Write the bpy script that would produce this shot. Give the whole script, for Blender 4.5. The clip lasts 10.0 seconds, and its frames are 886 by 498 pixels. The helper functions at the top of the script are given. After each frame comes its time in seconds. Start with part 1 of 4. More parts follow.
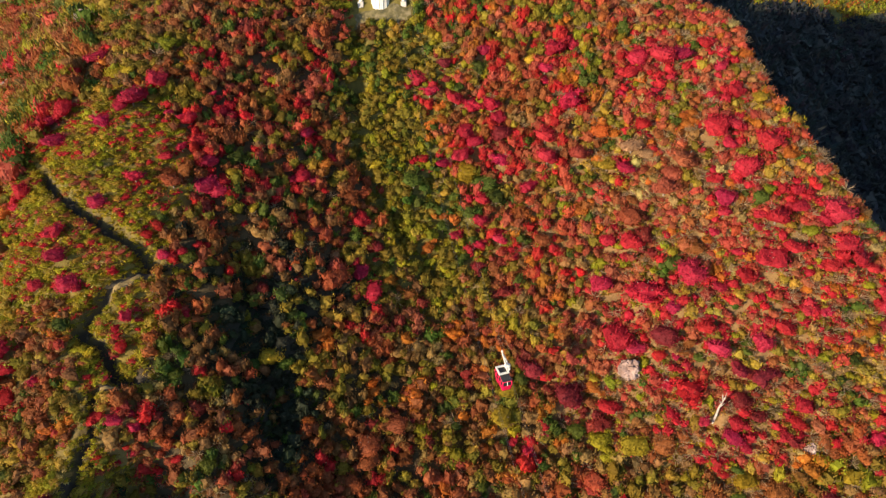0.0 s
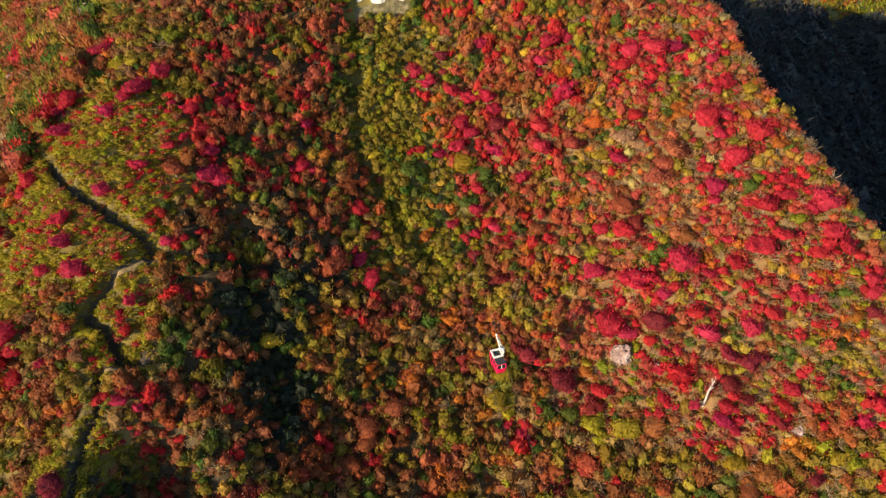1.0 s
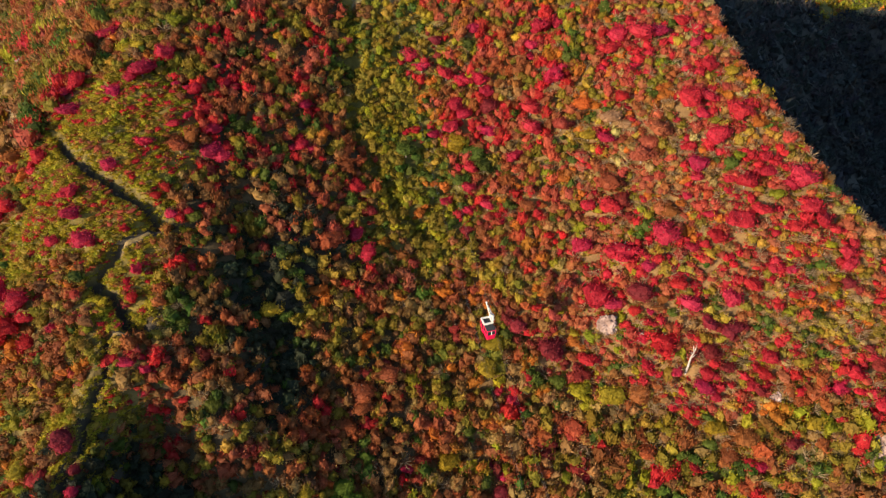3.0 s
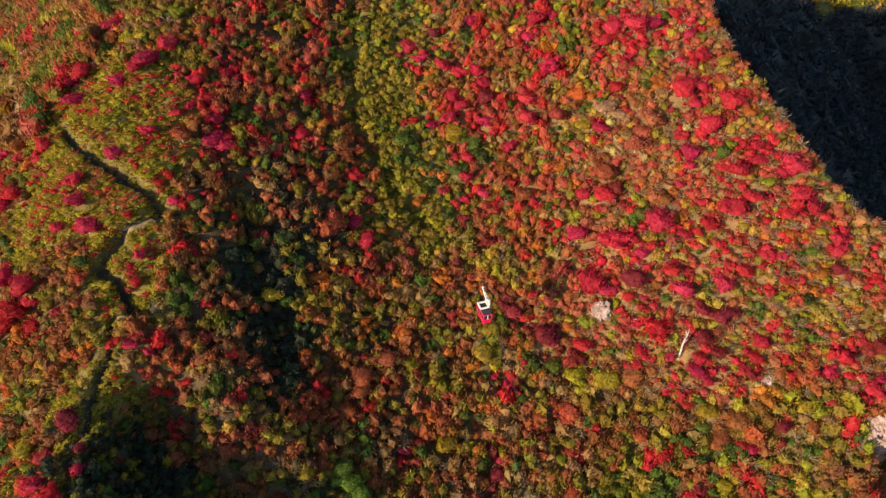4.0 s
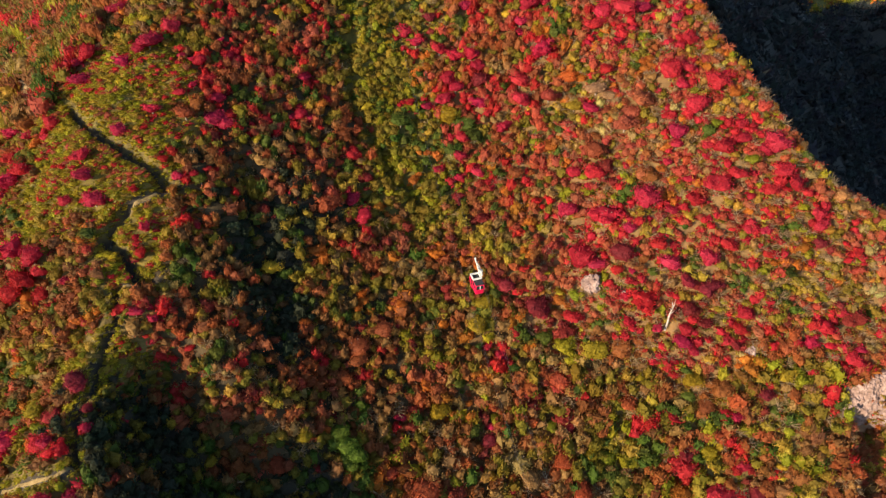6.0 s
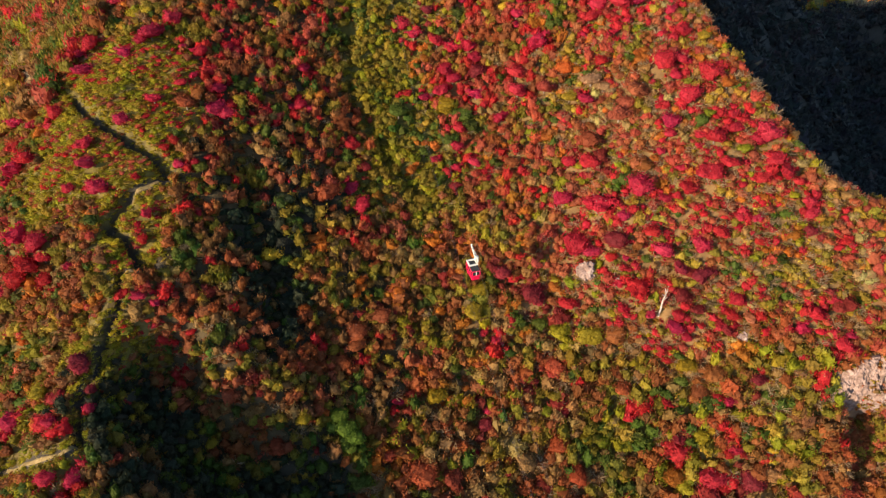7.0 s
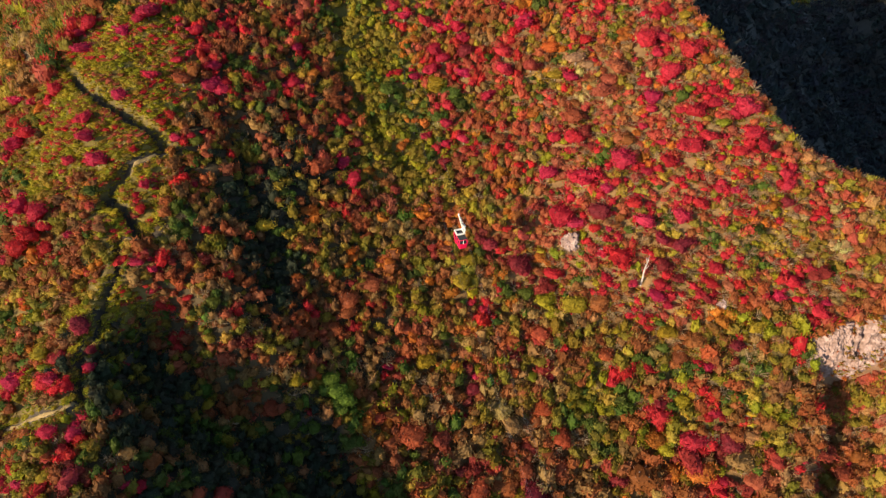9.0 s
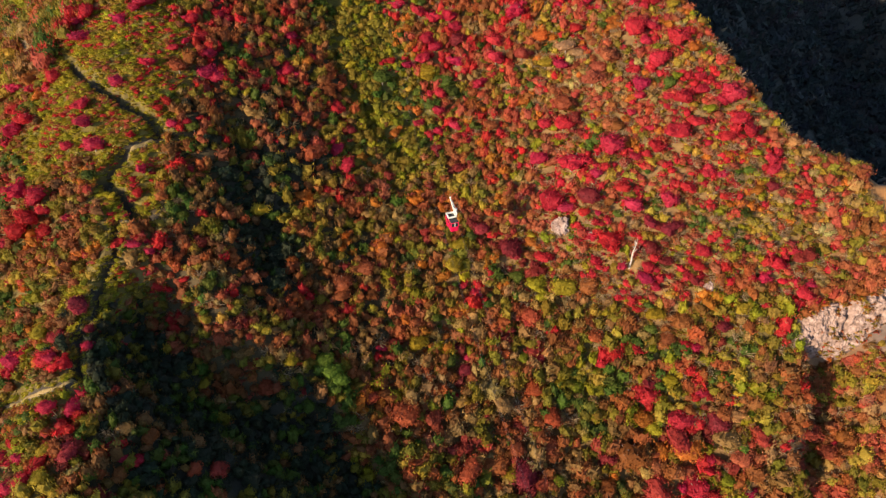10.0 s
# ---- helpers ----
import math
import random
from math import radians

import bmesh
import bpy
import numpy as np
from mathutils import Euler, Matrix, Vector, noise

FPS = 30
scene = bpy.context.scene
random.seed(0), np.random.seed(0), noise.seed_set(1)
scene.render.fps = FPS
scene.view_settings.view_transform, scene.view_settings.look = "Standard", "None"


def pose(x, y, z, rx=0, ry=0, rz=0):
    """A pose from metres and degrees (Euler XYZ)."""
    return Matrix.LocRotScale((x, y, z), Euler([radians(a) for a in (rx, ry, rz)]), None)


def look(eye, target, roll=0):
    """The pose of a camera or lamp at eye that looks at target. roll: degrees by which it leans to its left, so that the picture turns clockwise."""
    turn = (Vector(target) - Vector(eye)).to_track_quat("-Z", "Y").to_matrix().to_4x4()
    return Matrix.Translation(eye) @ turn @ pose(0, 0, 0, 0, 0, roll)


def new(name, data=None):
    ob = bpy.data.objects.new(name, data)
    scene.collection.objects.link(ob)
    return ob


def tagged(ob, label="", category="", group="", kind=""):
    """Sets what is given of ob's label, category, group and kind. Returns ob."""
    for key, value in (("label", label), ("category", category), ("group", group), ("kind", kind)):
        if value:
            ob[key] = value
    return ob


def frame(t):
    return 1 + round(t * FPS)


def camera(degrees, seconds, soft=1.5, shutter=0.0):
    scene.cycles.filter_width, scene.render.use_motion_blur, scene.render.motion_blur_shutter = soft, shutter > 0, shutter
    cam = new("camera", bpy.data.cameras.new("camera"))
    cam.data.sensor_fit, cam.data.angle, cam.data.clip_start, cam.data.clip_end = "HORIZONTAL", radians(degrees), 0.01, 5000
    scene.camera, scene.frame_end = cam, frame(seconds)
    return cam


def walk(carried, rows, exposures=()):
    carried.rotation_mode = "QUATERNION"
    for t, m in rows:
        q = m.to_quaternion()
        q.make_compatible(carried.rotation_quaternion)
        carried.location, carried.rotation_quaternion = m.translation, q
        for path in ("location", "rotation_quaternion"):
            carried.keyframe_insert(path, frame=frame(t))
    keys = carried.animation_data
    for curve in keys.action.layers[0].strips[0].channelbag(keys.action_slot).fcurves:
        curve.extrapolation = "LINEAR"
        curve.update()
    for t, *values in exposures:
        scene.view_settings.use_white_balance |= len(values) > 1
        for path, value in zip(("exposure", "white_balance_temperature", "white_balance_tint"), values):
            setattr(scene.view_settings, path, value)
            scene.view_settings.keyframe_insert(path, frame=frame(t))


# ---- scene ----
cam = camera(67.95, 10.0, soft=1.3)
walk(cam, [
    (0, pose(-0.00, -0.00, 150.00, 50.00, -0.00, 0.00)),
    (0.5, pose(0.39, -1.99, 150.07, 49.99, -0.00, 0.01)),
    (1, pose(0.78, -3.96, 150.01, 50.01, 0.00, 0.02)),
    (1.5, pose(1.17, -5.98, 149.87, 50.02, -0.00, 0.03)),
    (2, pose(1.55, -7.94, 149.78, 50.04, 0.00, 0.05)),
    (2.5, pose(1.94, -9.86, 149.61, 50.04, -0.01, 0.06)),
    (4, pose(2.86, -15.58, 148.95, 50.06, -0.00, 0.08)),
    (4.5, pose(3.23, -17.43, 148.68, 50.07, 0.00, 0.11)),
    (5, pose(3.58, -19.29, 148.37, 50.07, 0.01, 0.11)),
    (5.5, pose(3.89, -21.02, 147.99, 50.09, 0.01, 0.12)),
    (7, pose(4.86, -26.35, 147.02, 50.12, 0.01, 0.13)),
    (7.5, pose(5.29, -28.22, 146.61, 50.15, 0.01, 0.13)),
    (8, pose(5.74, -30.13, 146.09, 50.16, 0.01, 0.08)),
    (8.5, pose(6.33, -32.12, 145.54, 50.16, 0.00, 0.02)),
    (9, pose(6.92, -34.21, 144.99, 50.17, 0.00, -0.10)),
    (9.5, pose(7.45, -36.42, 144.42, 50.17, -0.00, -0.23)),
    (10, pose(8.09, -38.68, 143.83, 50.17, -0.03, -0.37)),
], exposures=[(0.0, 1.29), (10.0, 1.29)])

# ---- world and sun ----
SUN_WAY = Vector((0.731, 0.619, -0.285)).normalized()
world = bpy.data.worlds.new("sky")
scene.world = world
world.use_nodes = True
wn = world.node_tree
sky = wn.nodes.new("ShaderNodeTexSky")
sky.sky_type = "NISHITA"
sky.sun_disc = False
sky.sun_elevation = math.asin(-SUN_WAY.z)
sky.sun_rotation = math.atan2(-SUN_WAY.x, -SUN_WAY.y)
sky.altitude = 1000
wn.links.new(sky.outputs[0], wn.nodes["Background"].inputs[0])
wn.nodes["Background"].inputs[1].default_value = 0.112
sun = new("sun", bpy.data.lights.new("sun", "SUN"))
sun.data.energy = 4.2
sun.data.angle = radians(0.5)
sun.data.color = (1.0, 0.80, 0.57)
sun.matrix_world = look((0, 0, 300), Vector((0, 0, 300)) + SUN_WAY)

# ---- materials ----


def material(name, rough=0.8, metal=0.0):
    m = bpy.data.materials.new(name)
    m.use_nodes = True
    b = m.node_tree.nodes["Principled BSDF"]
    b.inputs["Roughness"].default_value = rough
    b.inputs["Metallic"].default_value = metal
    return m, m.node_tree, b


def varied(name, colours, scale, rough=0.85, metal=0.0, bump=0.0, bump_scale=None, detail=6):
    """A surface whose colour wanders between the given ones at two scales."""
    m, nt, b = material(name, rough, metal)
    coord = nt.nodes.new("ShaderNodeTexCoord")
    big = nt.nodes.new("ShaderNodeTexNoise")
    big.inputs["Scale"].default_value = scale
    big.inputs["Detail"].default_value = detail
    nt.links.new(coord.outputs["Object"], big.inputs["Vector"])
    ramp = nt.nodes.new("ShaderNodeValToRGB")
    steps = ramp.color_ramp.elements
    while len(steps) < len(colours):
        steps.new(0.5)
    for i, c in enumerate(colours):
        steps[i].position = 0.3 + 0.4 * i / max(1, len(colours) - 1)
        steps[i].color = (*c, 1)
    nt.links.new(big.outputs["Fac"], ramp.inputs["Fac"])
    nt.links.new(ramp.outputs["Color"], b.inputs["Base Color"])
    if bump:
        fine = nt.nodes.new("ShaderNodeTexNoise")
        fine.inputs["Scale"].default_value = bump_scale or scale * 6
        fine.inputs["Detail"].default_value = 8
        nt.links.new(coord.outputs["Object"], fine.inputs["Vector"])
        bn = nt.nodes.new("ShaderNodeBump")
        bn.inputs["Strength"].default_value = bump
        bn.inputs["Distance"].default_value = 0.2
        nt.links.new(fine.outputs["Fac"], bn.inputs["Height"])
        nt.links.new(bn.outputs["Normal"], b.inputs["Normal"])
    return m


def foliage(name, gloss=0.55, through_light=0.47):
    """Leaves: their tint lies on the mesh, with a little light coming through them."""
    m, nt, b = material(name, gloss)
    tint = nt.nodes.new("ShaderNodeAttribute")
    tint.attribute_name = "leaf_tint"
    info = nt.nodes.new("ShaderNodeObjectInfo")
    island = nt.nodes.new("ShaderNodeNewGeometry")
    hsv = nt.nodes.new("ShaderNodeHueSaturation")
    spread = nt.nodes.new("ShaderNodeMapRange")
    spread.inputs["To Min"].default_value = 0.9
    spread.inputs["To Max"].default_value = 1.1
    nt.links.new(island.outputs["Random Per Island"], spread.inputs["Value"])
    hue = nt.nodes.new("ShaderNodeMapRange")
    hue.inputs["To Min"].default_value = 0.49
    hue.inputs["To Max"].default_value = 0.51
    nt.links.new(info.outputs["Random"], hue.inputs["Value"])
    nt.links.new(tint.outputs["Color"], hsv.inputs["Color"])
    nt.links.new(hue.outputs["Result"], hsv.inputs["Hue"])
    # fine leaf grain, longer upwards than across, and light and dry sprays
    place = nt.nodes.new("ShaderNodeNewGeometry")
    stretch = nt.nodes.new("ShaderNodeMapping")
    stretch.inputs["Scale"].default_value = (6.5, 6.5, 2.2)
    nt.links.new(place.outputs["Position"], stretch.inputs["Vector"])
    grain = nt.nodes.new("ShaderNodeTexNoise")
    grain.inputs["Scale"].default_value = 1.0
    grain.inputs["Detail"].default_value = 5
    grain.inputs["Roughness"].default_value = 0.7
    nt.links.new(stretch.outputs["Vector"], grain.inputs["Vector"])
    level = nt.nodes.new("ShaderNodeMapRange")
    level.inputs["From Min"].default_value = 0.3
    level.inputs["From Max"].default_value = 0.7
    level.inputs["To Min"].default_value = 0.72
    level.inputs["To Max"].default_value = 1.28
    nt.links.new(grain.outputs["Fac"], level.inputs["Value"])
    both = nt.nodes.new("ShaderNodeMath")
    both.operation = "MULTIPLY"
    nt.links.new(level.outputs["Result"], both.inputs[0])
    nt.links.new(spread.outputs["Result"], both.inputs[1])
    nt.links.new(both.outputs[0], hsv.inputs["Value"])
    relief = nt.nodes.new("ShaderNodeBump")
    relief.inputs["Strength"].default_value = 0.7
    relief.inputs["Distance"].default_value = 0.15
    nt.links.new(grain.outputs["Fac"], relief.inputs["Height"])
    # the crown's roundness carries the light, as thousands of leaves would
    way = nt.nodes.new("ShaderNodeAttribute")
    way.attribute_name = "crown_way"
    turned = nt.nodes.new("ShaderNodeVectorTransform")
    turned.vector_type, turned.convert_from, turned.convert_to = "NORMAL", "OBJECT", "WORLD"
    nt.links.new(way.outputs["Vector"], turned.inputs[0])
    blend = nt.nodes.new("ShaderNodeVectorMath")
    blend.operation = "MULTIPLY_ADD"
    blend.inputs[1].default_value = (0.45, 0.45, 0.45)
    nt.links.new(turned.outputs[0], blend.inputs[0])
    nt.links.new(place.outputs["Normal"], blend.inputs[2])
    level_out = nt.nodes.new("ShaderNodeVectorMath")
    level_out.operation = "NORMALIZE"
    nt.links.new(blend.outputs[0], level_out.inputs[0])
    nt.links.new(level_out.outputs[0], relief.inputs["Normal"])
    nt.links.new(relief.outputs["Normal"], b.inputs["Normal"])
    nt.links.new(hsv.outputs["Color"], b.inputs["Base Color"])
    b.inputs["Specular IOR Level"].default_value = 0.1
    glow = nt.nodes.new("ShaderNodeBsdfTranslucent")
    nt.links.new(hsv.outputs["Color"], glow.inputs["Color"])
    nt.links.new(relief.outputs["Normal"], glow.inputs["Normal"])
    mix = nt.nodes.new("ShaderNodeMixShader")
    mix.inputs["Fac"].default_value = through_light
    nt.links.new(b.outputs[0], mix.inputs[1])
    nt.links.new(glow.outputs[0], mix.inputs[2])
    nt.links.new(mix.outputs[0], nt.nodes["Material Output"].inputs["Surface"])
    return m


LEAF = foliage("leaves")
BARK = varied("bark", [(0.16, 0.11, 0.08), (0.30, 0.24, 0.19)], 3.0, 0.9, bump=0.4)
BLEACHED = varied("bleached_wood", [(0.22, 0.17, 0.14), (0.52, 0.46, 0.40)], 3.0, 0.8, bump=0.3)
ROCK = varied("granite", [(0.12, 0.075, 0.06), (0.24, 0.16, 0.135), (0.44, 0.34, 0.30)], 0.7, 0.9, bump=0.8, bump_scale=2.5)
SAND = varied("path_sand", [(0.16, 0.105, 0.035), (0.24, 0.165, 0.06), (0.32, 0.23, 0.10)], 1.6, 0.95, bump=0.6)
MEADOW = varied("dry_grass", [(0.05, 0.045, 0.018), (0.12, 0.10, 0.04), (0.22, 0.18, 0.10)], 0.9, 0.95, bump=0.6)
# trail earth and stone with the trench's shade mixed into the colour
TRAIL_SHADE = varied("shaded_trail", [(0.02, 0.018, 0.015), (0.045, 0.038, 0.03), (0.20, 0.15, 0.08)], 1.5, 0.95, bump=0.9, bump_scale=4)
WHITE = varied("white_paint", [(0.58, 0.57, 0.50), (0.68, 0.67, 0.61)], 2.0, 0.45)
RED = varied("red_paint", [(0.58, 0.006, 0.055), (0.66, 0.010, 0.065)], 2.0, 0.3)
BLACK = varied("dark_roof", [(0.012, 0.012, 0.014), (0.03, 0.03, 0.032)], 3.0, 0.6)
STEEL = varied("steel_rope", [(0.20, 0.20, 0.21), (0.32, 0.32, 0.33)], 4.0, 0.45, metal=0.8)
CLIFF_ROCK = varied("cliff_granite", [(0.13, 0.080, 0.062), (0.25, 0.165, 0.135), (0.36, 0.26, 0.225)], 0.9, 0.9, bump=0.6, bump_scale=5.0, detail=10)
CONCRETE = varied("concrete", [(0.38, 0.36, 0.33), (0.52, 0.50, 0.46)], 1.0, 0.9, bump=0.2)
GLASS, _nt, _b = material("cabin_glass", 0.08)
_b.inputs["Base Color"].default_value = (0.02, 0.025, 0.03, 1)

# ---- the shape of the land: a coarse lattice of heights, rounded ----
LX, LY, STEP = -126.0, 0.0, 28.0
LATTICE = np.array([
    (-1.0, 12.2, 25.4, 37.7, 47.6, 57.6, 69.2, 81.2),
    (16.1, 26.7, 40.3, 57.6, 69.8, 78.7, 88.6, 98.5),
    (34.6, 42.7, 52.2, 71.9, 90.1, 98.5, 105.0, 113.3),
    (45.5, 54.2, 53.2, 63.3, 77.5, 92.2, 108.1, 123.7),
    (25.3, 24.5, 28.6, 47.5, 62.0, 81.4, 106.0, 128.9),
    (2.6, 12.1, 26.3, 42.6, 57.3, 81.8, 106.6, 129.4),
    (-13.8, 3.5, 19.1, 45.2, 70.0, 87.4, 106.4, 125.4),
    (-26.5, -3.9, 21.2, 57.7, 84.1, 91.3, 104.6, 120.8),
    (-31.7, -5.5, 21.8, 50.8, 74.8, 91.1, 105.7, 120.3),
    (-31.2, 0.0, 30.4, 56.2, 75.3, 91.8, 107.0, 121.5),
])


def weights(u, n):
    i = np.clip(np.floor(u).astype(int), 0, n - 2)
    t = u - i
    b = np.stack([(1 - t) ** 3, 3 * t ** 3 - 6 * t ** 2 + 4, -3 * t ** 3 + 3 * t ** 2 + 3 * t + 1, t ** 3], -1) / 6
    return i, b


PADDED = np.pad(LATTICE, 1, mode="reflect", reflect_type="odd")
# west of x = 66 the crest is unseen, laid to place its far shadow
CREST_X = (-200, -80, -62, -40, -20, 0, 40, 60, 66, 69, 74, 81, 87, 91, 100, 104, 112, 140, 400)
CREST_Y = (200, 195, 180, 168, 163, 160, 157, 150, 144, 126, 117.5, 105.5, 100.3, 96.5, 93.3, 91.8, 88.5, 78, 0)
CLIFF_Y = (-60, 20, 38, 42, 45, 48.5, 51, 54, 57, 60, 64.5, 66.8, 68.0, 69.2, 71, 75, 88)
CLIFF_X = (72, 84, 86, 89.5, 86.2, 86.8, 91, 91.5, 88.2, 90.2, 90.4, 93, 98, 106, 114, 134, 200)
TRAIL = [(-77.8, 107.3), (-72.6, 102.1), (-67.5, 98.7), (-63.7, 96.7), (-59.6, 94.6), (-56.3, 92.7), (-54.2, 91.0), (-54.3, 89.4), (-58.1, 86.6),
         (-60.4, 84.1), (-62.7, 81.2), (-63.7, 78.6), (-59.5, 76.8), (-57.8, 74.1), (-56.0, 71.8), (-53.7, 71.3), (-52.1, 72.2), (-55.2, 69.8),
         (-58.7, 69.1), (-57.6, 65.5), (-57.4, 63.0), (-58.1, 61.2), (-58.8, 58.8), (-59.0, 54.5), (-58.5, 51.3), (-59.1, 48.2),
         (-59.3, 45.5), (-58.4, 41.1), (-56.9, 37.9), (-58.2, 36.0), (-60.7, 35.5), (-64.9, 35.8), (-71.5, 36.8)]
RIDGE = [(-66, 5), (-61, 30), (-59.5, 50), (-58, 66)]
HOLLOW = [(-48.5, 54), (-48, 50), (-42, 44), (-33, 42), (-22, 38), (-10, 33), (-6, 20)]
HOLLOW_DEPTH = 7.5
DELL = [(-39.5, 97), (-37, 92), (-34, 84), (-32, 77), (-29.5, 71)]
DELL_DEPTH = 2.8
LOW_DELL = [(-19.5, 71), (-20.5, 64)]
FLANK = [(-36, 5), (-38, 30), (-39, 46)]
LANDSLIP = [(-96.2, 116.5), (-99.5, 125), (-103, 137)]
GULLY = [(-22, 165), (-19.5, 143.5), (-18.5, 122), (-10, 112), (-1.8, 103.5)]


def line_distance(x, y, line):
    best = np.full(np.shape(x), 1e9)
    for (ax, ay), (bx, by) in zip(line, line[1:]):
        dx, dy = bx - ax, by - ay
        t = np.clip(((x - ax) * dx + (y - ay) * dy) / (dx * dx + dy * dy), 0, 1)
        best = np.minimum(best, np.hypot(x - ax - t * dx, y - ay - t * dy))
    return best


def lattice_height(x, y):
    n, m = LATTICE.shape
    u = np.clip((x - LX) / STEP, 0, n - 1 - 1e-6)
    v = np.clip((y - LY) / STEP, 0, m - 1 - 1e-6)
    i, a = weights(u, n)
    j, b = weights(v, m)
    z = np.zeros(np.shape(x))
    for p in range(4):
        for q in range(4):
            z += a[..., p] * b[..., q] * PADDED[i + p, j + q]
    return z


def cliff_side(x, y):
    """Metres past the cliff's edge, negative on top of the spur."""
    slope = (np.interp(y + 1, CLIFF_Y, CLIFF_X) - np.interp(y - 1, CLIFF_Y, CLIFF_X)) / 2
    return (x - np.interp(y, CLIFF_Y, CLIFF_X)) / np.sqrt(1 + slope ** 2)


def drop(x, y):
    t = np.clip(cliff_side(x, y) / 4.5, 0, 1)
    return t * t * (3 - 2 * t)


def ripple(x, y):
    """Small knolls and hollows of the hillside."""
    return (0.5 * np.sin(0.31 * x + 0.13 * y) * np.sin(0.27 * y - 0.11 * x) + 0.3 * np.sin(0.71 * x - 0.43 * y + 1.3)
            + 0.2 * np.sin(1.3 * x + 0.9 * y) * np.sin(1.1 * y - 0.5))


def height(x, y, trench=True):
    x, y = np.asarray(x, float), np.asarray(y, float)
    z = lattice_height(x, y)
    west, east = np.maximum(LX - x, 0), np.maximum(x - 126, 0)
    south, north = np.maximum(LY - y, 0), np.maximum(y - 196, 0)
    z = z - 0.45 * west - 0.5 * east - 0.7 * south
    z = z + 2.2 * np.exp(-(line_distance(x, y, RIDGE) / 6) ** 2) - 5.0 * np.exp(-(line_distance(x, y, FLANK) / 10) ** 2) - DELL_DEPTH * np.exp(-(np.minimum(line_distance(x, y, DELL), line_distance(x, y, LOW_DELL) + 1.0) / 3.4) ** 2) - HOLLOW_DEPTH * np.exp(-(line_distance(x, y, HOLLOW) / 8.5) ** 4)
    # an unseen dip added to the ridge's foot, to let the sun through
    z = z - 4.2 * np.exp(-((x + 24) / 11) ** 2 - ((y - 14) / 18) ** 2)
    # beyond the crest the mountain falls away
    yc = np.interp(x, CREST_X, CREST_Y)
    beyond = np.maximum(y - yc, 0) * 0.8
    crest = lattice_height(x, np.minimum(y, yc)) - 0.45 * west - 0.5 * east
    z = np.where(y > yc, crest - 0.15 * np.minimum(beyond, 4) - 1.15 * np.maximum(beyond - 2, 0), z)
    # a spur runs down behind the crest, on the shaded side
    along, off = (x - 45) * 0.67 + (y - 160) * 0.74, (y - 160) * 0.67 - (x - 45) * 0.74
    spur = 97 - 0.42 * along + 0.24 * np.maximum(along - 118, 0) - (0.06 + 0.7 * np.clip(1 - along / 130, 0, 1)) * np.maximum(off, 0) - 0.95 * np.maximum(-off - 2, 0) - 1.2 * np.maximum(along - 200, 0)
    spur = np.where(along > 0, spur + 1.5 * np.sin(along / 9) + 1.5 * np.sin(off / 7), -999)
    z = np.where(y > yc + 3, np.maximum(z, spur), z)
    # a knoll over the boulder, and the cliff on the east side of the spur
    z = z + 4.5 * np.exp(-((x - 45) ** 2 + (y - 88) ** 2) / 81)
    z = z - (17 - 5 * np.clip((56 - y) / 10, 0, 1)) * drop(x, y)
    # the far valley and the hills behind it, with a hill added to catch the sun
    d = np.hypot(x, y - 80)
    far = -52 + 16 * np.sin(x / 95 + 0.6) * np.sin(y / 120 + 0.4) + 0.10 * np.maximum(d - 420, 0) + 60 * np.maximum(d - 900, 0) / 1000 + 56 * np.exp(-((x - 340) ** 2 + (y - 398) ** 2) / 2400)
    k = 12.0
    h = np.clip(0.5 + 0.5 * (z - far) / k, 0, 1)
    z = far * (1 - h) + z * h + k * h * (1 - h)
    near = np.clip(1.4 - d / 300, 0, 1)
    z = z + near * ripple(x, y)
    z = z - 1.8 * np.exp(-(line_distance(x, y, GULLY) / 1.8) ** 2)
    if trench:
        z = z - 2.8 * np.exp(-(np.minimum(np.minimum(np.maximum(line_distance(x, y, TRAIL[:7]) - 0.3, 0), np.maximum(line_distance(x, y, TRAIL[9:16]) - 0.2, 0)), line_distance(x, y, TRAIL[18:29]) + 0.35) / 1.1) ** 4)
    return z


def at(x, y):
    return float(height(np.array([x]), np.array([y]))[0])


def axis(lo, hi, step, reach):
    inner = np.arange(lo, hi + step / 2, step)
    out, s = [], step
    total = 0.0
    while total < reach:
        s *= 1.12
        total += s
        out.append(total)
    out = np.array(out)
    return np.concatenate([lo - out[::-1], inner, hi + out])


def sheet(name, xs, ys, zf, mat):
    gx, gy = np.meshgrid(xs, ys)
    verts = np.stack([gx.ravel(), gy.ravel(), zf(gx.ravel(), gy.ravel())], 1)
    nx, ny = len(xs), len(ys)
    a = (np.arange(ny - 1)[:, None] * nx + np.arange(nx - 1)[None]).ravel()
    quads = np.stack([a, a + 1, a + nx + 1, a + nx], 1)
    me = bpy.data.meshes.new(name)
    me.vertices.add(len(verts))
    me.vertices.foreach_set("co", verts.astype(np.float32).ravel())
    me.loops.add(quads.size)
    me.loops.foreach_set("vertex_index", quads.astype(np.int32).ravel())
    me.polygons.add(len(quads))
    me.polygons.foreach_set("loop_start", np.arange(0, quads.size, 4, dtype=np.int32))
    me.update(calc_edges=True)
    me.polygons.foreach_set("use_smooth", np.ones(len(quads), bool))
    me.materials.append(mat)
    return new(name, me)


